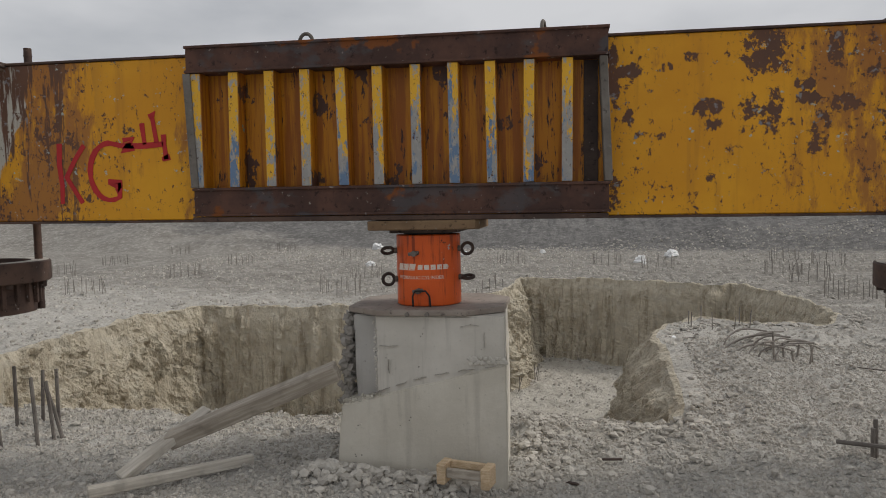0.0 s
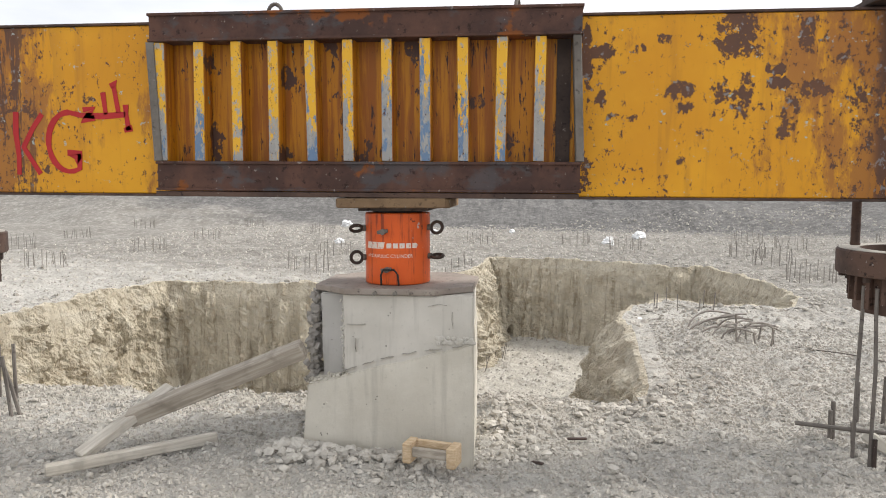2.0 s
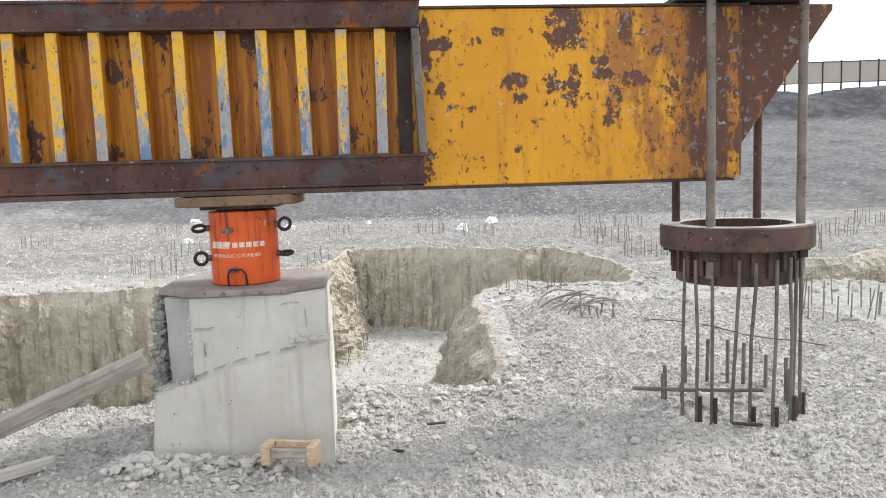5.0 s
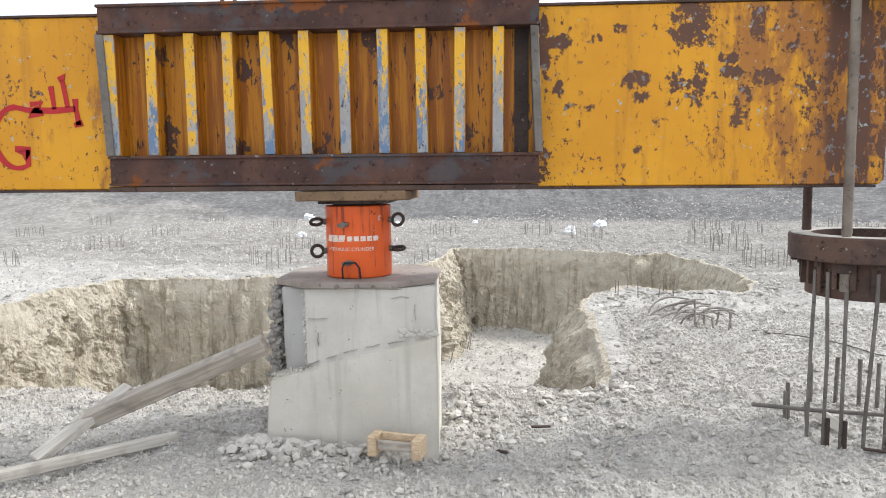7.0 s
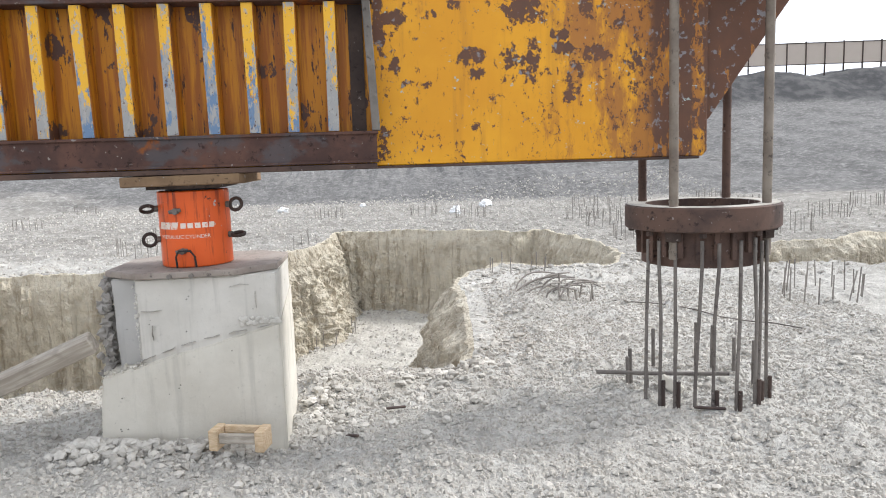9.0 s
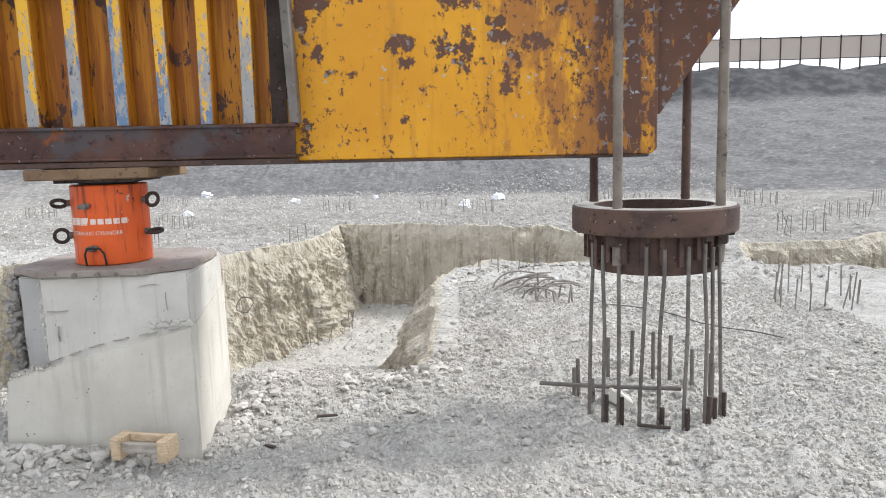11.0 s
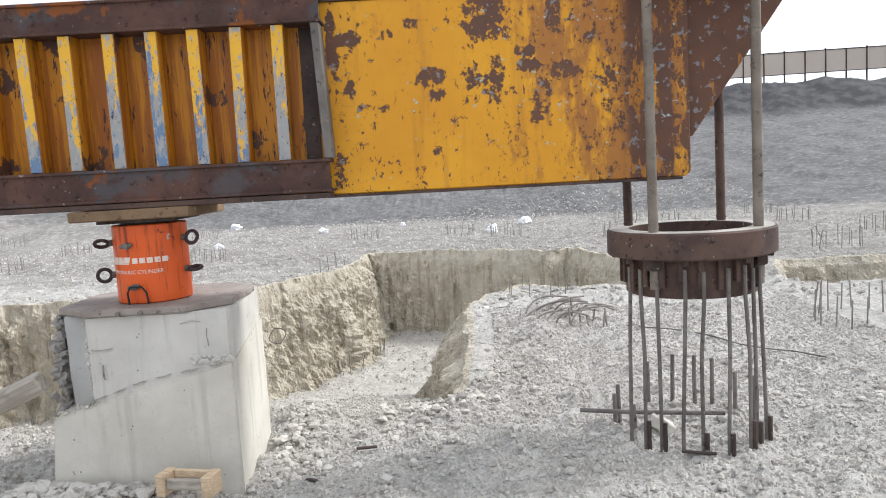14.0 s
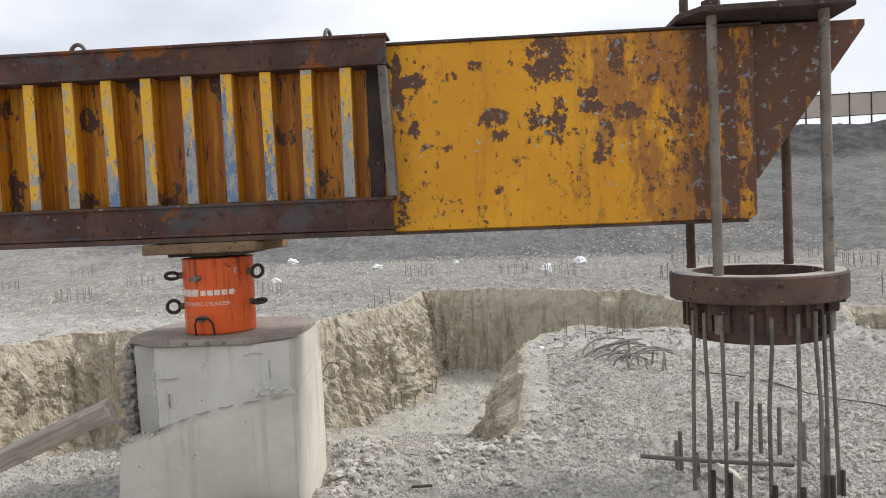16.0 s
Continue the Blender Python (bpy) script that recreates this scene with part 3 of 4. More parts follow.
def cut_wall(name, line, batters, reliefs, depth=None, seed=0.0):
    """A dug face under a line of the pit's edge: lip, scored face and foot."""
    pts, acc = [], 0.0
    for (ax, ay), (bx, by) in zip(line, line[1:]):
        n = max(2, int(math.hypot(bx - ax, by - ay) / 0.035))
        pts += [(ax + (bx - ax) * i / n, ay + (by - ay) * i / n) for i in range(n)]
    pts = np.array(pts + [line[-1]])
    for _ in range(4):   # soften the corners
        pts[1:-1] = 0.25 * pts[:-2] + 0.5 * pts[1:-1] + 0.25 * pts[2:]
    tang = np.gradient(pts, axis=0)
    tang /= np.linalg.norm(tang, axis=1)[:, None]
    batter = np.interp(np.linspace(0, 1, len(pts)), np.linspace(0, 1, len(batters)), batters)
    rugged = np.interp(np.linspace(0, 1, len(pts)), np.linspace(0, 1, len(reliefs)), reliefs)
    score = np.clip(1.6 - rugged, 0.3, 1)             # smooth faces keep the teeth of the digger's bucket
    nrm = np.stack([tang[:, 1], -tang[:, 0]], 1)      # to the inside of the pit
    run = np.concatenate([[0], np.cumsum(np.linalg.norm(np.diff(pts, axis=0), axis=1))])
    rows = 52
    lip = [-0.24, -0.17, -0.11, -0.05]
    top = level(pts[:, 0], pts[:, 1]) + 0.012
    low = (pit_floor(pts[:, 0], pts[:, 1]) if depth is None else np.full(len(pts), depth)) - 0.18
    X, Y, Z = [], [], []
    sink = 0.30 * (1 - smooth(run / 1.1)) + 0.30 * (1 - smooth((run[-1] - run) / 1.1))
    wave = 0.07 * fbm(run * 0.9 + seed, run * 0 + seed, octaves=4)
    for o in lip:
        px, py = pts[:, 0] + nrm[:, 0] * (o + wave), pts[:, 1] + nrm[:, 1] * (o + wave)
        X.append(px); Y.append(py); Z.append(level(px, py) + 0.016 + 0.05 * fbm(px * 5.2, py * 5.2, octaves=4, gain=0.6) - sink)
    for r in range(rows + 1):
        t = r / rows
        z = top + (low - top) * t
        drop = top - z
        tooth = np.abs(((run * 3.1 + 0.5 * fbm(run * 0.8 + seed, run * 0 + 2.2) + 0.12 * t) % 1.0) - 0.5) * 2
        d = wave + batter * drop + 0.09 * score * smooth(tooth * 3.4 - 1.2) * min(1, 6 * t) * smooth(0.85 + 2.2 * fbm(run * 1.7 + seed + 5, z * 1.6, octaves=3)) + rugged * (0.44 * fbm(run * 1.3 + seed, z * 0.8, octaves=6, gain=0.52) * min(1, 4 * t + 0.15)
                                  + 0.21 * np.abs(fbm(run * 5.0 + seed, z * 3.2, octaves=4, gain=0.6)) + 0.06 * fbm(run * 14 + seed, z * 9, octaves=2)) + 0.12 * t**4
        d = d + 0.05 * fbm(run * 6.5 + seed, z * 8.0, octaves=4, gain=0.65) - 0.03 + 0.13 * rugged * min(1, 4 * t)
        d = np.maximum(d, (0.075 + 0.03 * fbm(run * 9 + seed, z * 9, octaves=2)) * min(1, 10 * t))
        X.append(pts[:, 0] + nrm[:, 0] * d); Y.append(pts[:, 1] + nrm[:, 1] * d); Z.append(z - 0.02 * min(1, t * 20) - sink)
    X, Y, Z = np.array(X), np.array(Y), np.array(Z)
    idx = np.zeros((X.shape[0] - 1, X.shape[1] - 1), int)
    idx[: len(lip) - 1] = 1
    ob = new(name, grid_mesh(name, X, Y, Z, [m_cut, m_ground], idx, False))
    return tagged(ob, "scored pale clay face of the dug pit", "pit wall", kind="structure")


cut_wall("wall_pit", PIT, [0.10, 0.10, 0.08, 0.06, 0.03, 0.03, 0.10, 0.12, 0.08, 0.03, 0.02, 0.06, 0.25, 0.30, 0.30, 0.35, 0.45, 0.40],
         [1.3, 1.3, 1.3, 1.1, 0.5, 0.42, 1.1, 1.3, 1.1, 0.5, 0.42, 0.6, 0.9, 1.0, 0.9, 0.75, 0.75, 0.75], seed=1.3)
cut_wall("wall_far_pit", PIT2[0:6], [0.05, 0.05], [0.6, 0.6], depth=-0.85, seed=33.0)


# ---- steel girder with its stiffened bay ----
YF, YB = 0.172, 0.455           # faces of the girder
ZB, ZT = 1.545, 2.598
CX = -0.51                      # upright through the middle of girder, jack and block
girder = thing("steel_girder", (CX, 0.30, ZB), "worn yellow painted steel girder with rust patches on a jack", "steel girder")
bm = bmesh.new()
prism(bm, [(-3.80, ZB + 0.03), (-3.77, ZB), (2.56, ZB), (2.59, ZB + 0.03), (2.585, ZT - 0.012), (-3.795, ZT - 0.012)], YF, YB, 0.006)
part("web_box", bm, m_yellow, girder, "yellow painted box with chipped and rusted patches")
bm = bmesh.new()
box(bm, -3.84, 2.62, YF - 0.012, YB + 0.012, ZT - 0.011, ZT + 0.004, 0.003)
part("top_flange", bm, m_rust, girder, "thin rusty top plate")
bm = bmesh.new()
box(bm, -3.74, 2.54, YF - 0.010, YB + 0.010, ZB - 0.016, ZB - 0.001, 0.003)
part("bottom_flange", bm, m_rust, girder, "thin rusty bottom plate")
bm = bmesh.new()
box(bm, -1.945, 0.605, 0.030, YF - 0.011, ZB - 0.012, ZB + 0.018, 0.003)
part("bay_sole", bm, m_rust, girder, "rusty sole plate under the stiffened bay")
for sx, nm, mt in ((1, "end_gusset", m_yellow), (-1, "end_gusset", m_yellow)):
    x0 = 2.588 if sx > 0 else -3.798
    bm = bmesh.new()
    prism(bm, [(x0, 1.765), (x0 + sx * 0.03, 1.765), (x0 + sx * 0.60, 2.565), (x0 + sx * 0.60, 2.60), (x0, 2.60)], YF + 0.05, YB - 0.05, 0.004)
    part(nm, bm, mt, girder, "slanted rusty end plate")

WX0, WX1 = -1.962, 0.604


def channel(bm, x0, x1, z0, z1, y0, y1, t=0.016):
    """A C-section laid along x, open to the back."""
    box(bm, x0, x1, y0, y0 + t, z0 + 0.001, z1 - 0.001)
    box(bm, x0 - 0.008, x1 + 0.008, y0 - 0.014, y1, z1 - 0.001, z1 + t, 0.003)
    box(bm, x0 - 0.008, x1 + 0.008, y0 - 0.014, y1, z0 - t, z0 + 0.001, 0.003)


bm = bmesh.new()
channel(bm, WX0, WX1, 2.472, 2.607, 0.035, YF - 0.013)
part("top_channel", bm, m_channel, girder, "rusty steel channel with blue-grey paint remains")
bm = bmesh.new()
channel(bm, WX0 + 0.03, WX1 + 0.005, 1.583, 1.728, 0.035, YF - 0.013)
part("bottom_channel", bm, m_channel, girder, "rusty steel channel with an orange primer patch")
bm = bmesh.new()
box(bm, WX0 + 0.02, WX1 - 0.01, YF - 0.010, YF - 0.002, 1.735, 2.465)
part("bay_plate", bm, m_ochre, girder, "ochre plate streaked with rust and black runs")
# the ribs: each has lost its yellow coat from a different height down
RIBS = ((-1.905, -1.900, 2.20, 0.2), (-1.657, -1.663, 2.02, 1.0), (-1.425, -1.422, 2.01, 0.5), (-1.197, -1.196, 1.97, 0.15), (-0.975, -0.960, 2.14, 0.8), (-0.746, -0.741, 2.08, 0.1),
        (-0.514, -0.509, 2.26, 0.5), (-0.289, -0.283, 2.32, 0.9), (-0.069, -0.061, 2.08, 0.7), (0.158, 0.151, 2.04, 0.8), (0.376, 0.372, 2.17, 0.3))
for xt, xb, bound, blue in RIBS:
    w = 0.033
    bm = bmesh.new()
    prism(bm, [(xb - w, 1.746), (xb + w, 1.746), (xt + w, 2.454), (xt - w, 2.454)], 0.044, YF - 0.011, 0.004)
    rib = part("stiffener", bm, m_ochre, girder)
    bm = bmesh.new()
    prism(bm, [(xb - w + 0.003, 1.749), (xb + w - 0.003, 1.749), (xt + w - 0.003, 2.451), (xt - w + 0.003, 2.451)], 0.039, 0.0435)
    part("stiffener_edge", bm, rib_paint(bound, blue), rib, "yellow front edge with blue paint showing through")
for x, mt in ((0.555, m_greysteel), (-1.985, m_greysteel)):
    bm = bmesh.new()
    dx = -0.025 if x > 0 else 0.035
    prism(bm, [(x + (0.03 if x > 0 else dx), 1.746), (x + (0.075 if x > 0 else dx + 0.05), 1.746), (x + (0.045 if x > 0 else 0.05), 2.454), (x + (0.0 if x > 0 else 0.0), 2.454)], 0.028, YF - 0.011, 0.004)
    part("end_post", bm, mt, girder, "grey steel end post of the bay")
bm = bmesh.new()
box(bm, 0.470, 0.552, YF - 0.020, YF - 0.012, 1.746, 2.454)
part("end_backing", bm, m_rustd, girder, "dark rusted backing strip")
for x, rot in ((-1.27, 0), (0.235, 80)):
    bm = bmesh.new()
    ring = [(x + 0.045 * math.cos(a) * math.cos(radians(rot)), 0.30 + 0.045 * math.cos(a) * math.sin(radians(rot)), 2.665 + 0.06 * math.sin(a)) for a in np.linspace(-0.5, math.pi + 0.5, 14)]
    sweep(bm, ring, 0.012, 8)
    part("lifting_eye", bm, m_greysteel, girder, "steel lifting eye welded on top", smooth=True)

def stroke(pts, w=0.012, y=YF - 0.0035):
    bm = bmesh.new()
    pts = [Vector((a, 0, b)) for a, b in pts]
    l, r = [], []
    for i, p in enumerate(pts):
        d = (pts[min(i + 1, len(pts) - 1)] - pts[max(i - 1, 0)]).normalized()
        n = Vector((-d.z, 0, d.x)) * w * (0.8 + 0.5 * random.random())
        l.append(bm.verts.new((p.x + n.x, y, p.z + n.z)))
        r.append(bm.verts.new((p.x - n.x, y, p.z - n.z)))
    for i in range(len(pts) - 1):
        bm.faces.new((l[i], l[i + 1], r[i + 1], r[i]))
    geo = bmesh.ops.extrude_face_region(bm, geom=bm.faces[:])
    bmesh.ops.translate(bm, vec=(0, 0.002, 0), verts=[g for g in geo["geom"] if isinstance(g, bmesh.types.BMVert)])
    return bm


def arc(cx, cz, rx, rz, a0, a1, n=12):
    return [(cx + rx * math.cos(radians(a)), cz + rz * math.sin(radians(a))) for a in np.linspace(a0, a1, n)]


# red sprayed marks on the face
for pts in ([(-2.90, 2.06), (-2.905, 1.92), (-2.89, 1.78), (-2.893, 1.66)], [(-2.72, 2.045), (-2.79, 1.95), (-2.855, 1.836), (-2.80, 1.75), (-2.745, 1.665)],
            [(-2.154, 2.039), (-2.30, 2.03), (-2.45, 2.035), (-2.538, 2.055)] + arc(-2.54, 1.868, 0.142, 0.187, 90, 280, 14) + [(-2.475, 1.70), (-2.469, 1.80), (-2.555, 1.80)],
            [(-2.46, 1.78), (-2.53, 1.775), (-2.47, 1.755), (-2.50, 1.74)],
            [(-2.44, 2.07), (-2.36, 2.08), (-2.40, 2.04), (-2.45, 2.00), (-2.36, 2.02)],
            [(-2.30, 2.177), (-2.285, 2.04)], [(-2.25, 2.215), (-2.205, 2.235), (-2.225, 2.21), (-2.20, 2.05)], [(-2.15, 2.10), (-2.148, 2.04), (-2.135, 1.94)], [(-2.165, 1.94), (-2.11, 1.955)]):
    part("sprayed_mark", stroke([(a - 0.055, b) for a, b in pts], 0.016), m_red, girder, "red sprayed stroke")


# ---- rods, cap plates, rings ----
def turned_rod(bm, x, y, z0, z1, r):
    sweep(bm, [(x, y, z0), (x, y, z1)], r, 12)
    z = z0 + 0.04
    while z < z1 - 0.03:      # couplers and worn thread bands
        sweep(bm, [(x, y, z), (x, y, z + 0.012)], r + 0.0025, 12)
        z += random.uniform(0.05, 0.22)


def anchor(cx, cy, zt):
    capp = thing("cap_plate", (cx, cy, 2.604), "dark rusty steel cap plate lying across the girder end", "steel plate", "cap plates")
    bm = bmesh.new()
    slab(bm, [(cx - 0.36, cy - 0.36), (cx + 0.40, cy - 0.36), (cx + 0.43, cy - 0.30), (cx + 0.43, cy + 0.36), (cx - 0.45, cy + 0.36), (cx - 0.45, cy - 0.20)], 2.603, 2.636, 0.004)
    part("plate", bm, m_rustd, capp)
    for sx in (-1, 1):
        for sy in (-1, 1):
            x, y = cx + sx * 0.285, cy + sy * 0.262
            rod = thing("anchor_rod", (x, y, 1.0), "weathered threaded steel rod with nuts through cap plate and ring", "steel rod", "anchor rods")
            bm = bmesh.new()
            turned_rod(bm, x, y, 0.93, 2.80 + 0.06 * random.random(), 0.027)
            part("shaft", bm, m_rod if sy < 0 else m_rust, rod, smooth=True)
            for z0, z1, nm in ((2.637, 2.681, "nut"), (zt - 0.205, zt - 0.146, "nut")):
                bm = bmesh.new()
                hexnut(bm, (x, y), 0.050, z0, z1)
                part(nm, bm, m_rustd, rod, "dark hexagon nut")
    ring = thing("anchor_ring", (cx, cy, 1.1), "heavy rusted steel flange ring hung from four threaded rods", "steel ring", "anchor rings")
    bm = bmesh.new()
    prof = [(0.335, zt), (0.459, zt), (0.467, zt - 0.008), (0.467, zt - 0.137), (0.459, zt - 0.145), (0.335, zt - 0.145), (0.335, zt)]
    lathe(bm, (cx, cy), prof, 64)
    part("flange", bm, m_rust, ring, "thick brown flange with a dusty top", smooth=True)
    bm = bmesh.new()
    lathe(bm, (cx, cy), [(0.342, zt + 0.0005), (0.342, zt + 0.0025), (0.452, zt + 0.0025), (0.452, zt + 0.0005), (0.342, zt + 0.0005)], 64)
    part("dust_layer", bm, m_dust, ring, "pale dust lying on the flange")
    bm = bmesh.new()
    lathe(bm, (cx, cy), [(0.365, zt - 0.146), (0.365, zt - 0.362), (0.345, zt - 0.362), (0.345, zt - 0.146), (0.365, zt - 0.146)], 64)
    part("collar", bm, m_rust, ring, "dark rusted tube below the flange", smooth=True)
    for k in range(24):
        a = 2 * math.pi * k / 24 + 0.07
        bm = bmesh.new()
        h = zt - 0.335 + 0.06 * random.random()
        m = Matrix.Translation((cx, cy, 0)) @ Matrix.Rotation(a, 4, "Z")
        box(bm, 0.366, 0.395, -0.014, 0.014, h, zt - 0.147, 0.003, m)
        part("rib", bm, m_rust, ring)
    for k in range(8):
        a = 2 * math.pi * (k + 0.5) / 8
        bm = bmesh.new()
        hexnut(bm, (cx + 0.425 * math.cos(a), cy + 0.425 * math.sin(a)), 0.022, zt - 0.176, zt - 0.146)
        part("bolt", bm, m_rustd, ring)
    return ring


anchor(2.615, 0.30, 1.240)
anchor(-3.745, 0.30, 1.295)


# ---- jack, bearing plates, concrete block ----
bear = thing("bearing_plate", (CX, 0.30, 1.47), "thick worn brown steel bearing plate between jack and girder", "steel plate")
bm = bmesh.new()
slab(bm, [(-0.812, 0.02), (-0.165, 0.02), (-0.140, 0.08), (-0.140, 0.58), (-0.832, 0.58), (-0.832, 0.08)], 1.482, 1.539, 0.006)
part("plate", bm, m_plate, bear)
bm = bmesh.new()
slab(bm, [(-0.70, 0.10), (-0.28, 0.10), (-0.28, 0.54), (-0.70, 0.54)], 1.462, 1.481)
part("shim", bm, m_rustd, bear, "dark packing plate")

JX, JY = -0.498, 0.315          # upright through the jack
base = thing("base_plate", (JX, 0.36, 0.972), "octagonal dusty steel base plate on the concrete block", "steel plate")
bm = bmesh.new()
slab(bm, [(-0.76, -0.030), (-0.22, -0.030), (-0.008, 0.15), (-0.008, 0.62), (-0.20, 0.815), (-0.79, 0.815), (-0.985, 0.62), (-0.985, 0.15)], 0.972, 1.008, 0.004)
part("plate", bm, m_oct, base)
for dx in (-0.075, 0.045):
    bm = bmesh.new()
    sweep(bm, [(JX + dx, -0.050, 0.984), (JX + dx, -0.030, 0.984)], 0.013, 8)
    part("bolt", bm, m_greysteel, base, "small bolt head in the plate edge")

jack = thing("hydraulic_jack", (JX, JY, 1.009), "orange hydraulic cylinder with lifting rings on a base plate", "hydraulic jack")
JR = 0.203
bm = bmesh.new()
r = lathe(bm, (JX, JY), [(JR - 0.006, 1.010), (JR, 1.016), (JR, 1.442), (JR - 0.006, 1.448), (0.165, 1.449)], 64)
bm.faces.new(r[0][::-1])
bm.faces.new(r[-1])
part("body", bm, m_orange, jack, "orange enamelled cylinder, scratched and streaked", smooth=True)
bm = bmesh.new()
r = lathe(bm, (JX, JY), [(0.155, 1.4495), (0.155, 1.4615)], 48)
bm.faces.new(r[0][::-1])
bm.faces.new(r[1])
part("piston", bm, m_black, jack, "dark piston end")


def eyebolt(ang, z, turn):
    a = radians(ang)
    d = Vector((math.cos(a), math.sin(a), 0))
    c = Vector((JX, JY, z)) + d * (JR + 0.058)
    u = Vector((0, 0, 1)) * math.cos(radians(turn)) + Vector((-d.y, d.x, 0)) * math.sin(radians(turn))
    bm = bmesh.new()
    sweep(bm, [c + (d * math.cos(t) + u * math.sin(t)) * 0.036 for t in np.linspace(0, 2 * math.pi, 21)[:-1]], 0.0105, 8, closed=True)
    ring = part("lifting_ring", bm, m_rustd, jack, "dark steel eye bolt", smooth=True)
    bm = bmesh.new()
    sweep(bm, [Vector((JX, JY, z)) + d * (JR - 0.003), Vector((JX, JY, z)) + d * (JR + 0.020)], 0.019, 10)
    part("ring_collar", bm, m_greysteel, ring)


for ang, z, turn in ((200, 1.349, 55), (202, 1.169, 0), (-12, 1.356, 15), (-10, 1.177, 78)):
    eyebolt(ang, z, turn)
for ang, z in ((-104, 1.336), (-98, 1.106)):
    a = radians(ang)
    d = Vector((math.cos(a), math.sin(a), 0))
    p = Vector((JX, JY, z))
    bm = bmesh.new()
    sweep(bm, [p + d * (JR - 0.003), p + d * (JR + 0.028)], [0.018, 0.018], 8)
    sweep(bm, [p + d * (JR + 0.016) + Vector((-0.035, 0, -0.004)), p + d * (JR + 0.016) + Vector((0.030, 0, 0.006))], 0.011, 8)
    part("coupling", bm, m_greysteel, jack, "grey steel oil coupling", smooth=True)
bm = bmesh.new()
sweep(bm, [(JX - 0.062, JY - 0.225, 1.014), (JX - 0.062, JY - 0.238, 1.078), (JX - 0.045, JY - 0.242, 1.110), (JX + 0.02, JY - 0.242, 1.110), (JX + 0.042, JY - 0.238, 1.078), (JX + 0.045, JY - 0.225, 1.014)], 0.006, 8)
part("hose_guard", bm, m_black, jack, "thin bent black bar at the foot", smooth=True)


def wrap(x0, x1, z0, z1, name="printed_bar", label="white printed mark", skew=0.0, n=8):
    """A thin printed patch laid round the jack; x is arc length from the front."""
    bm = bmesh.new()
    ring = []
    for i in range(n + 1):
        x = x0 + (x1 - x0) * i / n
        for z in (z0, z1):
            s = x + skew * (z - z0)
            a = -math.pi / 2 - 0.14 + s / JR
            for rr in (JR + 0.0006, JR + 0.0016):
                ring.append(bm.verts.new((JX + rr * math.cos(a), JY + rr * math.sin(a), z)))
    for i in range(n):
        b, c = 4 * i, 4 * i + 4
        for p, q in ((0, 1), (1, 3), (3, 2), (2, 0)):
            bm.faces.new((ring[b + p], ring[b + q], ring[c + q], ring[c + p]))
    bm.faces.new([ring[k] for k in (0, 1, 3, 2)])
    bm.faces.new([ring[4 * n + k] for k in (0, 2, 3, 1)])
    return part(name, bm, m_white, jack, label)


# maker's mark as plain shapes, then the readable line below it
for i in range(3):
    wrap(-0.165 + 0.048 * i, -0.122 + 0.048 * i, 1.232, 1.272, "printed_shape", "white slanted printed shape", 0.25, 3)
for i in range(5):
    wrap(-0.005 + 0.040 * i, 0.026 + 0.040 * i, 1.236, 1.266, "printed_shape", "white printed shape", 0, 3)
fc = bpy.data.curves.new("line", "FONT")
fc.body, fc.size, fc.extrude = "HYDRAULIC CYLINDER", 0.030, 0.0005
fo = bpy.data.objects.new("line", fc)
tm = bpy.data.meshes.new_from_object(fo)
bpy.data.objects.remove(fo)
for v in tm.vertices:
    a = -math.pi / 2 - 0.14 + (v.co.x - 0.155) / JR
    rr = JR + 0.0012 + v.co.z
    v.co = Vector((rr * math.cos(a), rr * math.sin(a), 1.178 + v.co.y - 1.009))
tm.materials.append(m_white)
to = new("lettering", tm)
to.parent = jack
tagged(to, "small white line of lettering")

m_crack = rusty("dirt_filled_crack", (0.33, 0.31, 0.275), (0.40, 0.375, 0.335))
block = thing("concrete_block", (CX, 0.40, 0.0), "weathered cast concrete block with a broken corner, standing on rubble", "concrete block")


def rough_prism(bm, ring_low, ring_high, cuts, amp, seed):
    """A block between two rings of (x, y, z), cut finely and roughened."""
    a = [bm.verts.new(p) for p in ring_low]
    b = [bm.verts.new(p) for p in ring_high]
    n = len(a)
    bm.faces.new(a[::-1])
    bm.faces.new(b)
    for i in range(n):
        bm.faces.new((a[i], a[(i + 1) % n], b[(i + 1) % n], b[i]))
    bmesh.ops.bevel(bm, geom=bm.edges[:], offset=0.008, segments=2, affect="EDGES")
    bmesh.ops.subdivide_edges(bm, edges=[e for e in bm.edges if e.calc_length() > 0.05], cuts=cuts, use_grid_fill=True)
    for v in bm.verts:
        q = v.co * 6 + Vector((seed, 0, 0))
        v.co += Vector((noise.noise(q), noise.noise(q + Vector((9, 0, 0))), noise.noise(q + Vector((0, 9, 0))))) * amp
    return bm


bm = bmesh.new()
rough_prism(bm, [(-1.050, -0.020, -0.15), (0.012, -0.018, -0.15), (-0.030, 0.815, -0.15), (-1.035, 0.83, -0.15)],
            [(-1.00, -0.008, 0.420), (0.008, -0.007, 0.685), (-0.028, 0.815, 0.775), (-0.99, 0.82, 0.53)], 16, 0.006, 3)
part("lower_pour", bm, m_conc2, block, "pale lower pour with a slanted joint")
bm = bmesh.new()
rough_prism(bm, [(-0.775, 0.010, 0.40), (0.003, 0.0, 0.62), (-0.034, 0.800, 0.70), (-0.77, 0.80, 0.46)],
            [(-0.778, 0.004, 0.970), (0.003, -0.002, 0.970), (-0.037, 0.800, 0.970), (-0.77, 0.80, 0.970)], 14, 0.005, 7)
part("upper_pour", bm, m_conc, block, "grey upper pour")
bm = bmesh.new()
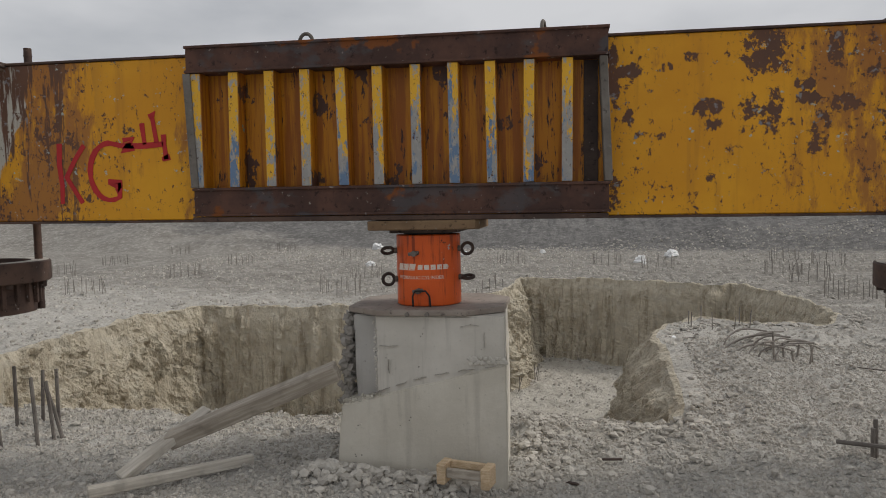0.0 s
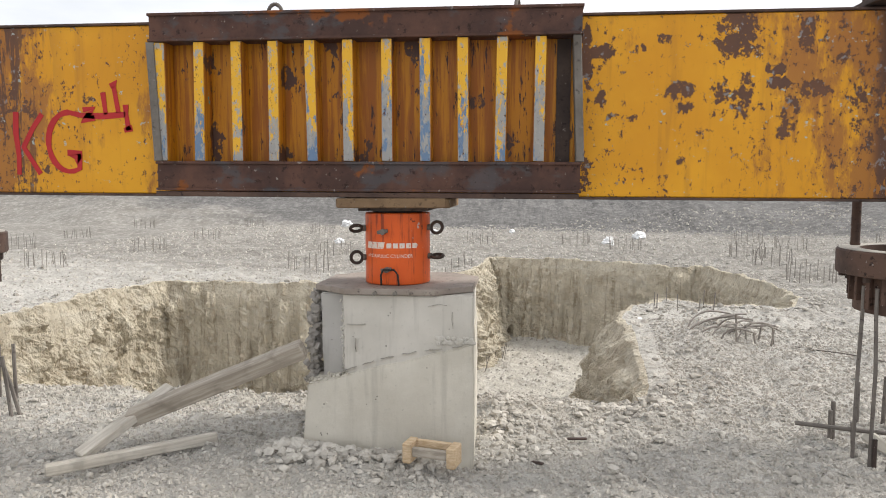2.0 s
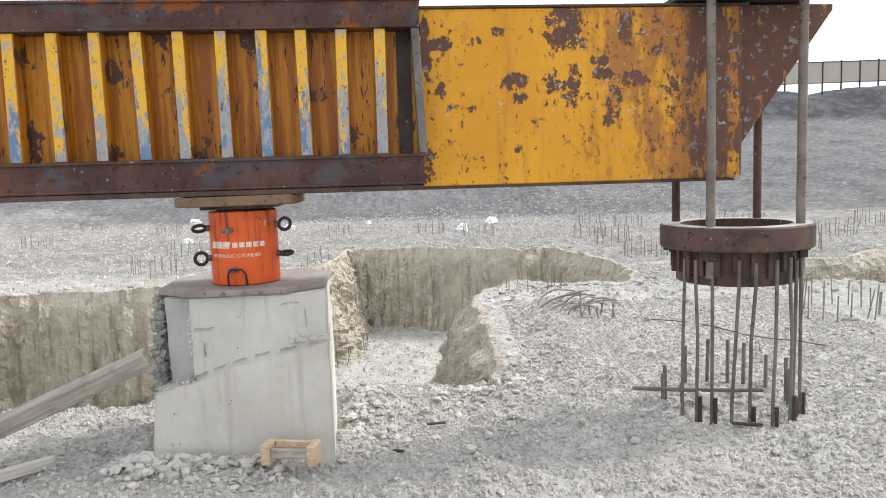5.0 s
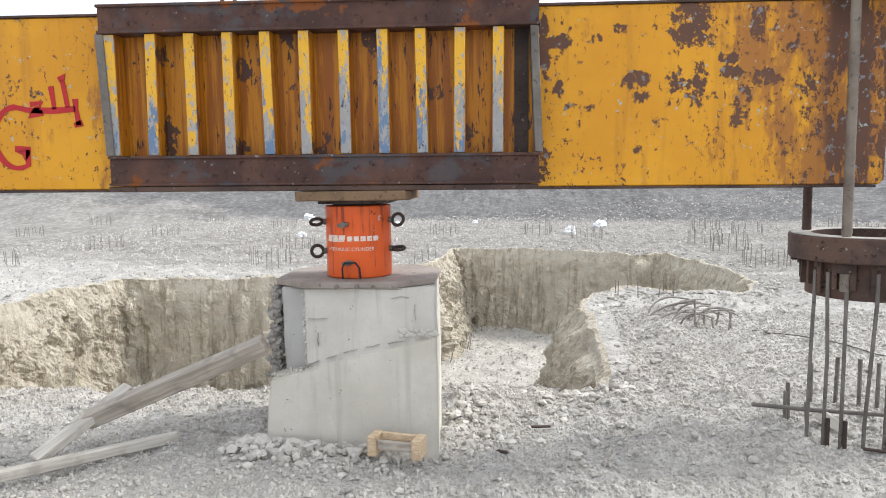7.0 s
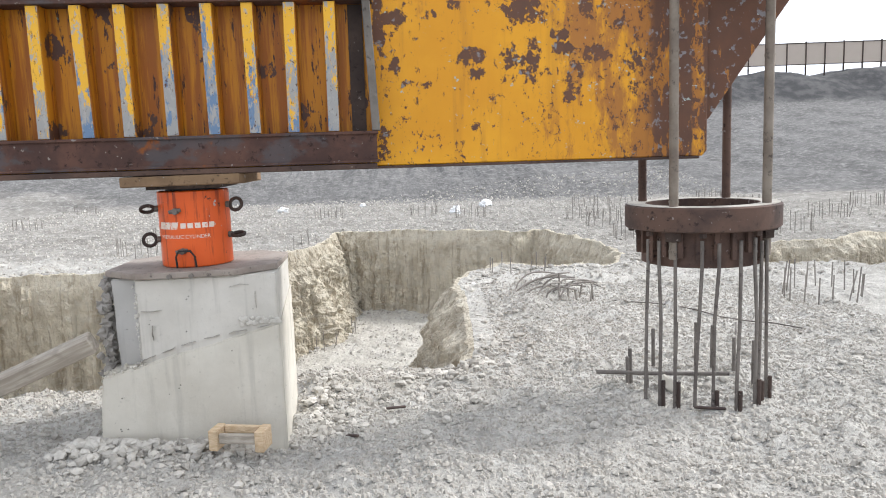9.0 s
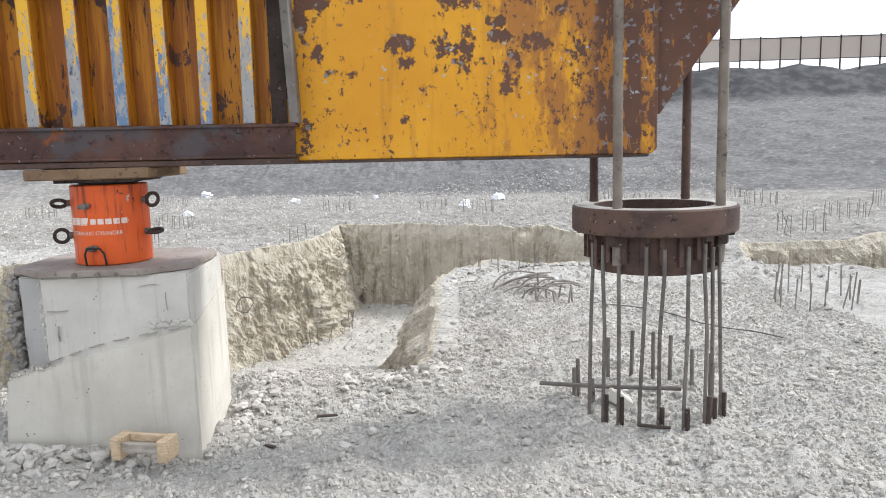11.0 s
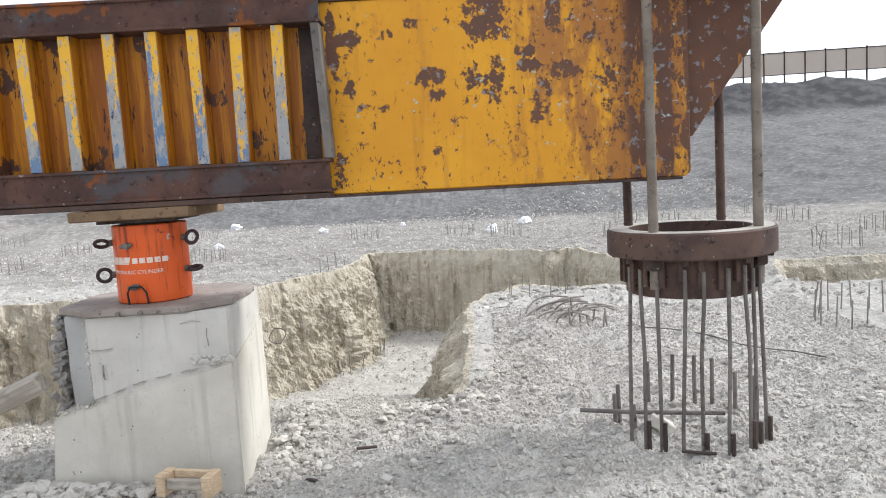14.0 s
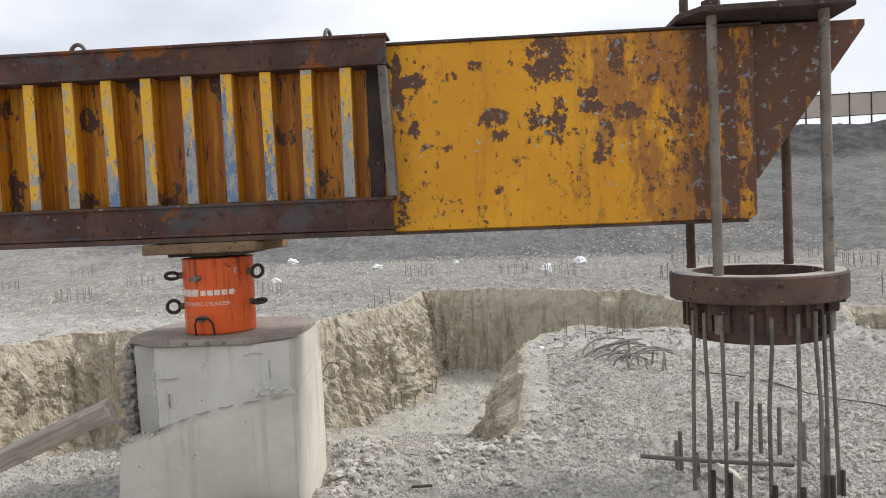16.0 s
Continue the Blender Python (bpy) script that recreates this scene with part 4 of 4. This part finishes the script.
rough_prism(bm, [(-0.925, 0.085, 0.41), (-0.774, 0.070, 0.44), (-0.772, 0.79, 0.44), (-0.93, 0.79, 0.40)],
            [(-0.940, 0.095, 0.966), (-0.776, 0.075, 0.966), (-0.772, 0.79, 0.966), (-0.94, 0.79, 0.966)], 9, 0.005, 11)
part("recessed_side", bm, m_recess, block, "smooth grey recess left by a broken form")
# torn concrete: along the broken corner, down the arris of the upper pour, on the shoulder of the lower one
random.seed(77)
bm = bmesh.new()
for i in range(280):
    t = random.random()
    c = Vector((-0.975 + random.gauss(0, 0.018) - 0.03 * (1 - t), 0.14 + random.uniform(-0.05, 0.10), 0.40 + 0.56 * t))
    r = bmesh.ops.create_icosphere(bm, subdivisions=1, radius=random.uniform(0.008, 0.024), matrix=Matrix.Translation(c))
    for v in r["verts"]:
        v.co += Vector((noise.noise(v.co * 40), noise.noise(v.co * 40 + Vector((7, 0, 0))), noise.noise(v.co * 40 + Vector((0, 7, 0))))) * 0.026
tagged(part("broken_corner", bm, m_rough, block, "dark rough broken corner"), kind="stuff")
bm = bmesh.new()
for i in range(150):
    c = Vector((-0.780 + random.gauss(0, 0.005), 0.012 + random.uniform(-0.008, 0.045), 0.50 + 0.46 * random.random()))
    r = bmesh.ops.create_icosphere(bm, subdivisions=1, radius=random.uniform(0.003, 0.009), matrix=Matrix.Translation(c))
    for v in r["verts"]:
        v.co += Vector((noise.noise(v.co * 60), noise.noise(v.co * 60 + Vector((7, 0, 0))), noise.noise(v.co * 60 + Vector((0, 7, 0))))) * 0.009
tagged(part("torn_arris", bm, m_conc, block, "ragged broken arris"), kind="stuff")
bm = bmesh.new()
for i in range(150):
    t = random.random()
    c = Vector((-1.01 + 0.26 * t, -0.012 + random.uniform(0, 0.12), 0.425 + 0.065 * t + random.gauss(0, 0.006) - 0.30 * random.random() ** 4 * (1 - t)))
    r = bmesh.ops.create_icosphere(bm, subdivisions=1, radius=random.uniform(0.004, 0.012), matrix=Matrix.Translation(c))
    for v in r["verts"]:
        v.co += Vector((noise.noise(v.co * 60), noise.noise(v.co * 60 + Vector((7, 0, 0))), noise.noise(v.co * 60 + Vector((0, 7, 0))))) * 0.010
tagged(part("rough_shoulder", bm, m_conc2, block, "crumbled shoulder of the lower pour"), kind="stuff")
run = [(-0.80, 0.490), (-0.76, 0.512), (-0.66, 0.545), (-0.55, 0.585), (-0.42, 0.615), (-0.28, 0.640), (-0.12, 0.665), (-0.01, 0.680)]
for q in range(len(run) - 1):
    (xa, za), (xb, zb) = run[q], run[q + 1]
    w = (0.004, 0.0022, 0.0009, 0.0008, 0.0009, 0.0007, 0.0007)[q]
    lo, hi = [], []
    for t in np.linspace(0, 0.62 if q > 0 else 1, 8):
        x, z = xa + (xb - xa) * t, za + (zb - za) * t + noise.noise(Vector((xa * 9 + (xb - xa) * t * 30, 3, 1))) * 0.007
        lo.append((x, z - w * (0.3 + 0.9 * random.random())))
        hi.append((x, z + w * (0.3 + 0.9 * random.random())))
    bm = bmesh.new()
    prism(bm, lo + hi[::-1], -0.0125, 0.02)
    part("joint_crack", bm, m_crack, block, "ragged crack along the pour joint")
for pts in ([(-0.755, 0.790), (-0.70, 0.786), (-0.64, 0.792)], [(-0.700, 0.705), (-0.703, 0.66), (-0.699, 0.62)], [(-0.118, 0.875), (-0.121, 0.83), (-0.115, 0.775)], [(-0.26, 0.905), (-0.20, 0.92), (-0.15, 0.912)]):
    bm = bmesh.new()
    prism(bm, [(x - 0.0007, z - 0.0007) for x, z in pts] + [(x + 0.0007, z + 0.0007) for x, z in pts[::-1]], -0.0085, 0.02)
    part("hairline_crack", bm, m_crack, block, "fine crack in the upper pour")
# a ragged lump of mortar on the front edge of the joint
bm = bmesh.new()
for i in range(34):
    r = bmesh.ops.create_icosphere(bm, subdivisions=1, radius=random.uniform(0.007, 0.019), matrix=Matrix.Translation((-0.21 + 0.0068 * i, -0.004, 0.700 + random.uniform(-0.016, 0.022))))
    for v in r["verts"]:
        v.co.y = -0.004 + (v.co.y + 0.004) * 0.5
tagged(part("mortar_smear", bm, m_conc, block, "ragged mortar smear"), kind="stuff")
girder.location.z += 0.010
girder.rotation_euler.y = radians(0.42)    # sits a touch lower at one end


# ---- timber ----
def beam_between(bm, a, b, w, h, roll=0.0, bevel=0.005):
    a, b = Vector(a), Vector(b)
    d = b - a
    m = Matrix.Translation(a) @ d.to_track_quat("X", "Z").to_matrix().to_4x4() @ Matrix.Rotation(roll, 4, "X")
    return box(bm, 0, d.length, -w / 2, w / 2, -h / 2, h / 2, bevel, m)


def lay_timber(name, a, b, w, h, roll, mat, label, category):
    """A sawn timber with its own axis along the grain, worn a little at the arrises."""
    a, b = Vector(a), Vector(b)
    d = b - a
    bm = bmesh.new()
    box(bm, 0, d.length, -w / 2, w / 2, -h / 2, h / 2, 0.007)
    ob = solo(name, bm, mat, (0, 0, 0), label, category)
    ob.matrix_world = Matrix.Translation(a) @ d.to_track_quat("X", "Z").to_matrix().to_4x4() @ Matrix.Rotation(roll, 4, "X")
    return ob


lay_timber("timber_prop", (-1.000, -0.07, 0.650), (-2.10, -0.09, 0.192), 0.088, 0.103, -0.33, m_timber, "grey weathered square timber leaning against the concrete block", "timber")
lay_timber("timber_offcut", (-1.93, 0.10, 0.335), (-2.27, -0.36, 0.045), 0.10, 0.055, -0.1, m_board, "short pale board under the foot of the prop", "timber")
lay_timber("board", (-2.33, -0.58, 0.045), (-1.59, 0.00, 0.06), 0.045, 0.065, 0.1, m_board, "narrow weathered board lying on the rubble", "board")

cradle = thing("wooden_cradle", (-0.212, -0.225, 0.0), "small pale wooden packing cradle lying beside the block", "wooden cradle")
cm = Matrix.Translation((-0.212, -0.225, 0.045)) @ Matrix.Rotation(radians(-13), 4, "Z")
for x in (-0.132, 0.132):
    bm = bmesh.new()
    box(bm, x - 0.026, x + 0.026, -0.062, 0.062, 0, 0.118, 0.006, cm)
    part("end_block", bm, m_pale, cradle)
bm = bmesh.new()
box(bm, -0.105, 0.105, -0.045, -0.020, 0.038, 0.092, 0.004, cm)
part("front_board", bm, m_timber, cradle, "greyish board nailed between the ends")
bm = bmesh.new()
box(bm, -0.105, 0.105, 0.030, 0.055, 0.070, 0.114, 0.004, cm)
part("back_board", bm, m_pale, cradle)


# ---- reinforcement ----
def bar(pts, r=0.014, seg=6):
    bm = bmesh.new()
    return sweep(bm, pts, r, seg)


def gz(x, y):
    return float(ground_z(x, y))


# the pile below the near ring: long bars up to the collar, short ones inside
pile = thing("pile_cage", (2.60, 0.28, 0.0), "long weathered reinforcing bars rising from the ground to the ring", "rebar cage")
random.seed(11)
tops = (-0.385, -0.35, -0.285, -0.16, -0.07, 0.06, 0.16, 0.215, 0.27)
feet = ((2.21, 0.18), (2.27, 0.10), (2.345, 0.05), (2.45, 0.0), (2.545, -0.04), (2.68, -0.06), (2.81, -0.03), (2.90, 0.10), (2.97, 0.14))
for k, (dx, (x0, y0)) in enumerate(zip(tops, feet)):
    x1, y1 = 2.62 + dx, 0.30 - math.sqrt(max(0.0, 0.398**2 - dx * dx))
    bow = random.uniform(-0.012, 0.012)
    part("long_bar", bar([(x0, y0, -0.10), (x0 + 0.002, y0, 0.15), ((x0 + x1) / 2 + bow, (y0 + y1) / 2, 0.55), (x1, y1, 0.88), (x1, y1, 1.02 + 0.03 * random.random())], 0.0112, 8), m_rebar, pile, smooth=True)
    if k in (1, 2, 4, 5, 6, 7, 8):
        part("bar_splice", bar([(x0 + 0.014, y0 - 0.024, -0.06), (x0 + 0.016, y0 - 0.022, 0.13 + 0.09 * random.random())], 0.012, 6), m_rustd, pile, "short dark lapped bar")
for x, y, h in ((2.21, 0.45, 0.28), (2.27, 0.30, 0.20), (2.17, 0.40, 0.24), (2.47, 0.74, 0.33), (2.61, 0.70, 0.38), (2.74, 0.65, 0.38), (2.84, 0.62, 0.36), (2.94, 0.50, 0.30), (2.97, 0.27, 0.26), (2.99, 0.33, 0.32)):
    part("short_bar", bar([(x, y, -0.05), (x + random.uniform(-0.015, 0.015), y, h)], 0.013, 6), m_rebar, pile)
bm = bar([(1.95, 0.36, 0.165), (2.30, 0.30, 0.150), (2.76, 0.20, 0.150)], 0.0135, 8)
part("cross_bar", bm, m_rebar, pile, "level bar tied across the cage", smooth=True)
bm = bmesh.new()
box(bm, -0.085, 0.085, -0.05, 0.05, -0.038, 0.038, 0.010, Matrix.Translation((2.41, 0.30, 0.075)) @ Matrix.Rotation(radians(35), 4, "Y"))
solo("broken_brick", bm, m_conc2, (2.38, 0.30, 0.05), "pale broken lump of concrete inside the cage", "rubble lump")

# stub bars of the pile below the other ring
pile2 = thing("pile_cage", (-3.70, 0.45, 0.0), "short weathered reinforcing bars standing out of the ground", "rebar cage")
for x, y, h, lx in ((-4.02, 0.18, 0.50, -0.05), (-3.93, 0.10, 0.42, 0.0), (-3.80, 0.16, 0.46, -0.03), (-3.66, 0.20, 0.42, 0.02), (-3.52, 0.18, 0.40, -0.06), (-3.42, 0.40, 0.45, -0.03),
                    (-3.36, 0.50, 0.40, -0.05), (-3.33, 0.55, 0.34, -0.12), (-3.55, 0.80, 0.42, 0.0), (-3.72, 0.84, 0.40, 0.02), (-3.90, 0.78, 0.44, 0.0), (-4.06, 0.60, 0.40, 0.02)):
    part("short_bar", bar([(x, y, -0.06), (x + lx * 0.5, y, h * 0.5), (x + lx, y, h)], 0.0135, 6), m_rebar, pile2)
part("cross_bar", bar([(-4.15, 0.28, 0.22), (-3.62, 0.26, 0.235)], 0.011, 6), m_rebar, pile2, "level bar tied across the cage")


def far_cage(x, y, r=0.40, n=13, h=0.5, seed=0):
    random.seed(seed)
    ob = thing("rebar_cage", (x, y, gz(x, y)), "ring of grey reinforcing bars standing out of a pile head", "rebar cage", "pile heads")
    for k in range(n):
        a = 2 * math.pi * (k + random.uniform(-0.2, 0.2)) / n
        bx, by = x + r * math.cos(a), y + r * math.sin(a)
        z = gz(bx, by)
        lx, ly = random.gauss(0, 0.012), random.gauss(0, 0.012)
        if random.random() < 0.12:
            lx *= 5
        hh = h * random.uniform(0.75, 1.1)
        part("bar", bar([(bx, by, z - 0.05), (bx + lx, by + ly, z + hh)], 0.0075, 5), m_paler, ob)


heads = [(-9.6, 13.8), (-9.7, 9.8), (-4.05, 9.8), (-4.4, 13.1), (-9.9, 17.9), (-1.1, 17.2), (-0.85, 9.35), (-0.55, 10.3), (2.85, 15.2), (1.7, 17.4), (5.5, 13.7), (5.6, 12.2), (7.44, 16.5), (5.3, 9.2), (-14.7, 18.4), (-16.0, 25.0), (-11.5, 26.0),
         (8.2, 8.97), (10.3, 14.9), (11.0, 18.6), (10.3, 11.1), (6.9, 18.5), (13.2, 14.0), (-7.2, 21.5), (-13.5, 14.0)]
for n, (x, y) in enumerate(heads):
    far_cage(x, y, 0.40, 13, 0.36, n)
far_cage(5.25, 3.22, 0.38, 17, 0.34, 77)
far_cage(2.45, 5.95, 0.40, 9, 0.24, 78)

# tangle of cut bars on the mound
random.seed(5)
tangle = thing("rebar_tangle", (2.4, 3.65, gz(2.4, 3.65)), "tangle of bent grey reinforcing bars on loose soil", "rebar pile")
for k in range(14):
    x, y = 1.98 + 0.045 * k + random.uniform(-0.06, 0.06), 3.52 + random.uniform(-0.22, 0.22)
    ex, ey = x + random.uniform(0.30, 0.55), y + random.uniform(-0.05, 0.25)
    za, zb, rise = gz(x, y) - 0.03, gz(ex, ey) + random.uniform(0.08, 0.20), random.uniform(0.04, 0.12)
    pts = [(x + (ex - x) * t ** 1.25, y + (ey - y) * t, za + (zb - za) * t + rise * math.sin(math.pi * t ** 0.8)) for t in np.linspace(0, 1, 9)]
    part("bent_bar", bar(pts, 0.0095, 6), m_paler, tangle, smooth=True)
for k in range(7):
    x, y = 2.42 + 0.065 * k, 3.45 + random.uniform(-0.15, 0.15)
    part("upright_bar", bar([(x, y, gz(x, y) - 0.03), (x + random.uniform(-0.03, 0.03), y, gz(x, y) + random.uniform(0.12, 0.22))], 0.010, 6), m_paler, tangle)
for a, b in (((1.35, 4.7), (2.3, 4.8)), ((3.0, 3.4), (4.2, 1.8)), ((3.4, 1.4), (3.8, 2.2))):
    pts = [(a[0] + (b[0] - a[0]) * t, a[1] + (b[1] - a[1]) * t, gz(a[0] + (b[0] - a[0]) * t, a[1] + (b[1] - a[1]) * t) + 0.02) for t in np.linspace(0, 1, 9)]
    solo("loose_bar", bar(pts, 0.006, 6), m_rebar, pts[4], "thin loose reinforcing bar lying on the ground", "rebar", "loose bars")


wire = [(-1.62 + 0.13 * math.cos(a) + 0.02 * math.sin(3 * a), 7.78 + 0.05 * math.sin(a), -0.85 + 0.12 * math.sin(a)) for a in np.linspace(0, 2 * math.pi, 25)[:-1]]
bm = bmesh.new()
sweep(bm, wire, 0.008, 6, closed=True)
solo("wire_loop", bm, m_rebar, (-1.62, 7.78, -0.97), "loop of grey wire hanging on the clay face", "wire")

# ---- bags, scraps, loose stones ----
def lump_mesh(bm, c, r, flat=0.7, sub=2, amp=0.35, freq=2.0):
    q = bmesh.ops.create_icosphere(bm, subdivisions=sub, radius=1)
    s = Vector((random.random(), random.random(), random.random())) * 40
    sx, sy = random.uniform(0.8, 1.35), random.uniform(0.8, 1.2)
    rot = Matrix.Rotation(random.uniform(0, 6.28), 3, "Z")
    for v in q["verts"]:
        d = v.co.normalized()
        p = d * (1 + amp * noise.noise(d * freq + s) + 0.4 * amp * noise.noise(d * freq * 2.6 + s))
        p = Vector((p.x * sx, p.y * sy, p.z * flat))
        v.co = Vector(c) + (rot @ p) * r
    return bm


for x, y, r in ((2.62, 17.3, 0.19), (3.95, 20.3, 0.17), (-7.8, 27.6, 0.20), (-3.0, 21.4, 0.14), (-0.3, 23.0, 0.12), (-5.3, 16.9, 0.13), (1.65, 4.7, 0.04)):
    bm = bmesh.new()
    lump_mesh(bm, (x, y, gz(x, y) + r * 0.45), r, 0.8, 3, 0.5, 2.2)
    solo("plastic_bag", bm, m_bag, (x, y, gz(x, y)), "crumpled white plastic bag lying on the clay", "plastic bag", "bags")

random.seed(21)
for x, y, l, a in ((0.58, 0.43, 0.13, 10), (2.42, -0.06, 0.18, -20), (0.35, 0.0, 0.08, -30)):
    bm = bmesh.new()
    beam_between(bm, (x, y, gz(x, y) + 0.03), (x + l * math.cos(radians(a)), y + l * math.sin(radians(a)), gz(x + l, y) + 0.03), 0.025, 0.014)
    solo("metal_scrap", bm, m_rustd, (x, y, gz(x, y)), "small dark scrap of steel lying on the clay", "scrap", "scraps")

# clods heaped along the foot of the block
random.seed(31)
for k in range(46):
    t = random.random()
    if k < 34:
        x, y = -1.15 + 1.0 * t, -0.09 - abs(random.gauss(0, 0.09))
    elif k < 40:
        x, y = 0.07 + abs(random.gauss(0, 0.06)), 0.1 + 0.7 * t
    else:
        x, y = 0.3 + 0.9 * t, -0.25 + 0.9 * random.random()
    r = random.uniform(0.016, 0.050) if k < 34 else random.uniform(0.018, 0.04)
    bm = bmesh.new()
    lump_mesh(bm, (x, y, gz(x, y) + r * 0.45), r, 0.75, 2, 0.55, 1.7)
    solo("soil_clod", bm, m_clod, (x, y, gz(x, y)), "rough lump of grey clay at the foot of the block", "clod", "clods")


def scatter(name, n, pick, size, label, seed, crumbs=False):
    """Loose stones as one mesh: jittered lumps, or broken chips for the crumbs."""
    rng = np.random.default_rng(seed)
    tm = bmesh.new()
    if crumbs:
        bmesh.ops.create_cone(tm, segments=4, radius1=1, radius2=0.45, depth=1.2, cap_ends=True)
        bmesh.ops.triangulate(tm, faces=tm.faces[:])
    else:
        bmesh.ops.create_icosphere(tm, subdivisions=1, radius=1)
    tm.verts.ensure_lookup_table()
    base = np.array([v.co for v in tm.verts])
    tri = np.array([[v.index for v in f.verts] for f in tm.faces])
    tm.free()
    P = pick(rng, n)
    Zg = ground_z(P[:, 0], P[:, 1]) + trodden(P[:, 0], P[:, 1])
    R = size(rng, n, P)
    V = base[None] * (1 + rng.uniform(-0.28, 0.28, (n, len(base), 1)))
    V = V * rng.uniform(0.7, 1.3, (n, 1, 3)) * np.array([1, 1, 0.72])
    ang = rng.uniform(0, 6.28, n)
    c, s = np.cos(ang)[:, None], np.sin(ang)[:, None]
    V = np.stack([V[..., 0] * c - V[..., 1] * s, V[..., 0] * s + V[..., 1] * c, V[..., 2]], -1) * R[:, None, None]
    V += np.stack([P[:, 0], P[:, 1], Zg + R * 0.35], -1)[:, None]
    F = tri[None] + (np.arange(n) * len(base))[:, None, None]
    me = bpy.data.meshes.new(name)
    me.from_pydata(V.reshape(-1, 3), [], F.reshape(-1, 3).tolist())
    me.materials.append(m_clod)
    return tagged(new(name, me), label, "rubble", kind="stuff")


def near_spot(rng, n):
    return np.stack([rng.uniform(-4.6, 5.2, n), -1.7 + 6.2 * rng.random(n) ** 1.15], -1)


scatter("loose_gravel", 120000, near_spot, lambda g, n, P: 0.005 + 0.014 * g.random(n) ** 2.0, "small crumbs of grey clay strewn over the ground", 3, True)
scatter("loose_rubble", 2200, near_spot, lambda g, n, P: 0.011 + 0.024 * g.random(n) ** 3, "clay lumps strewn over the trampled ground", 4)


def heap_spot(rng, n):
    t = rng.random(n)
    a = np.stack([-1.25 + 1.15 * t, -0.14 + rng.normal(0, 0.10, n)], -1)
    b = np.stack([0.08 + np.abs(rng.normal(0, 0.15, n)), rng.uniform(0, 2.2, n)], -1)
    c = np.stack([0.9 + rng.normal(0, 0.18, n), rng.uniform(0.7, 2.6, n)], -1)
    k = rng.random(n)[:, None]
    return np.where(k < 0.55, a, np.where(k < 0.8, b, c))


scatter("rubble_heap", 1500, heap_spot, lambda g, n, P: 0.008 + 0.030 * g.random(n) ** 3, "broken clay rubble heaped round the block", 5)


def far_spot(rng, n):
    return np.stack([rng.uniform(-13, 13, n), 4.3 + 23 * rng.random(n) ** 1.35], -1)


scatter("far_rubble", 30000, far_spot, lambda g, n, P: (0.007 + 0.030 * g.random(n) ** 3.0) * (1 + P[:, 1] / 30), "lumps of clay strewn over the far ground and the pit floor", 8, True)


def edge_spot(rng, n):
    i = rng.integers(0, len(PIT) - 1, n)
    A, B = np.array(PIT)[i], np.array(PIT)[i + 1]
    return A + (B - A) * rng.random((n, 1)) + rng.normal(0, 0.22, (n, 2))


scatter("edge_crumbs", 8000, edge_spot, lambda g, n, P: 0.010 + 0.034 * g.random(n) ** 3, "crumbled clay along the edges of the pit", 6)

# ---- fence on the bank ----
fence = thing("site_fence", (30.0, 54.0, 7.3), "beige sheet site fence on dark posts along the bank top", "fence")
for k in range(20):
    x = 19.0 + 1.62 * k
    z = 7.40 + 0.012 * k
    bm = bmesh.new()
    box(bm, x + 0.036, x + 1.584, 54.0, 54.03, z + 0.22, z + 1.92)
    part("panel", bm, m_panel, fence)
    bm = bmesh.new()
    tall = 0.08 if k % 2 == 0 else 0.0
    box(bm, x - 0.035, x + 0.035, 53.93, 54.06, z - 1.2, z + 1.96 + tall)
    part("post", bm, m_rustd, fence)
    for zz in (z + 0.20, z + 1.90):
        bm = bmesh.new()
        box(bm, x + 0.052, x + 1.568, 53.95, 53.998, zz, zz + 0.06)
        part("rail", bm, m_rustd, fence)
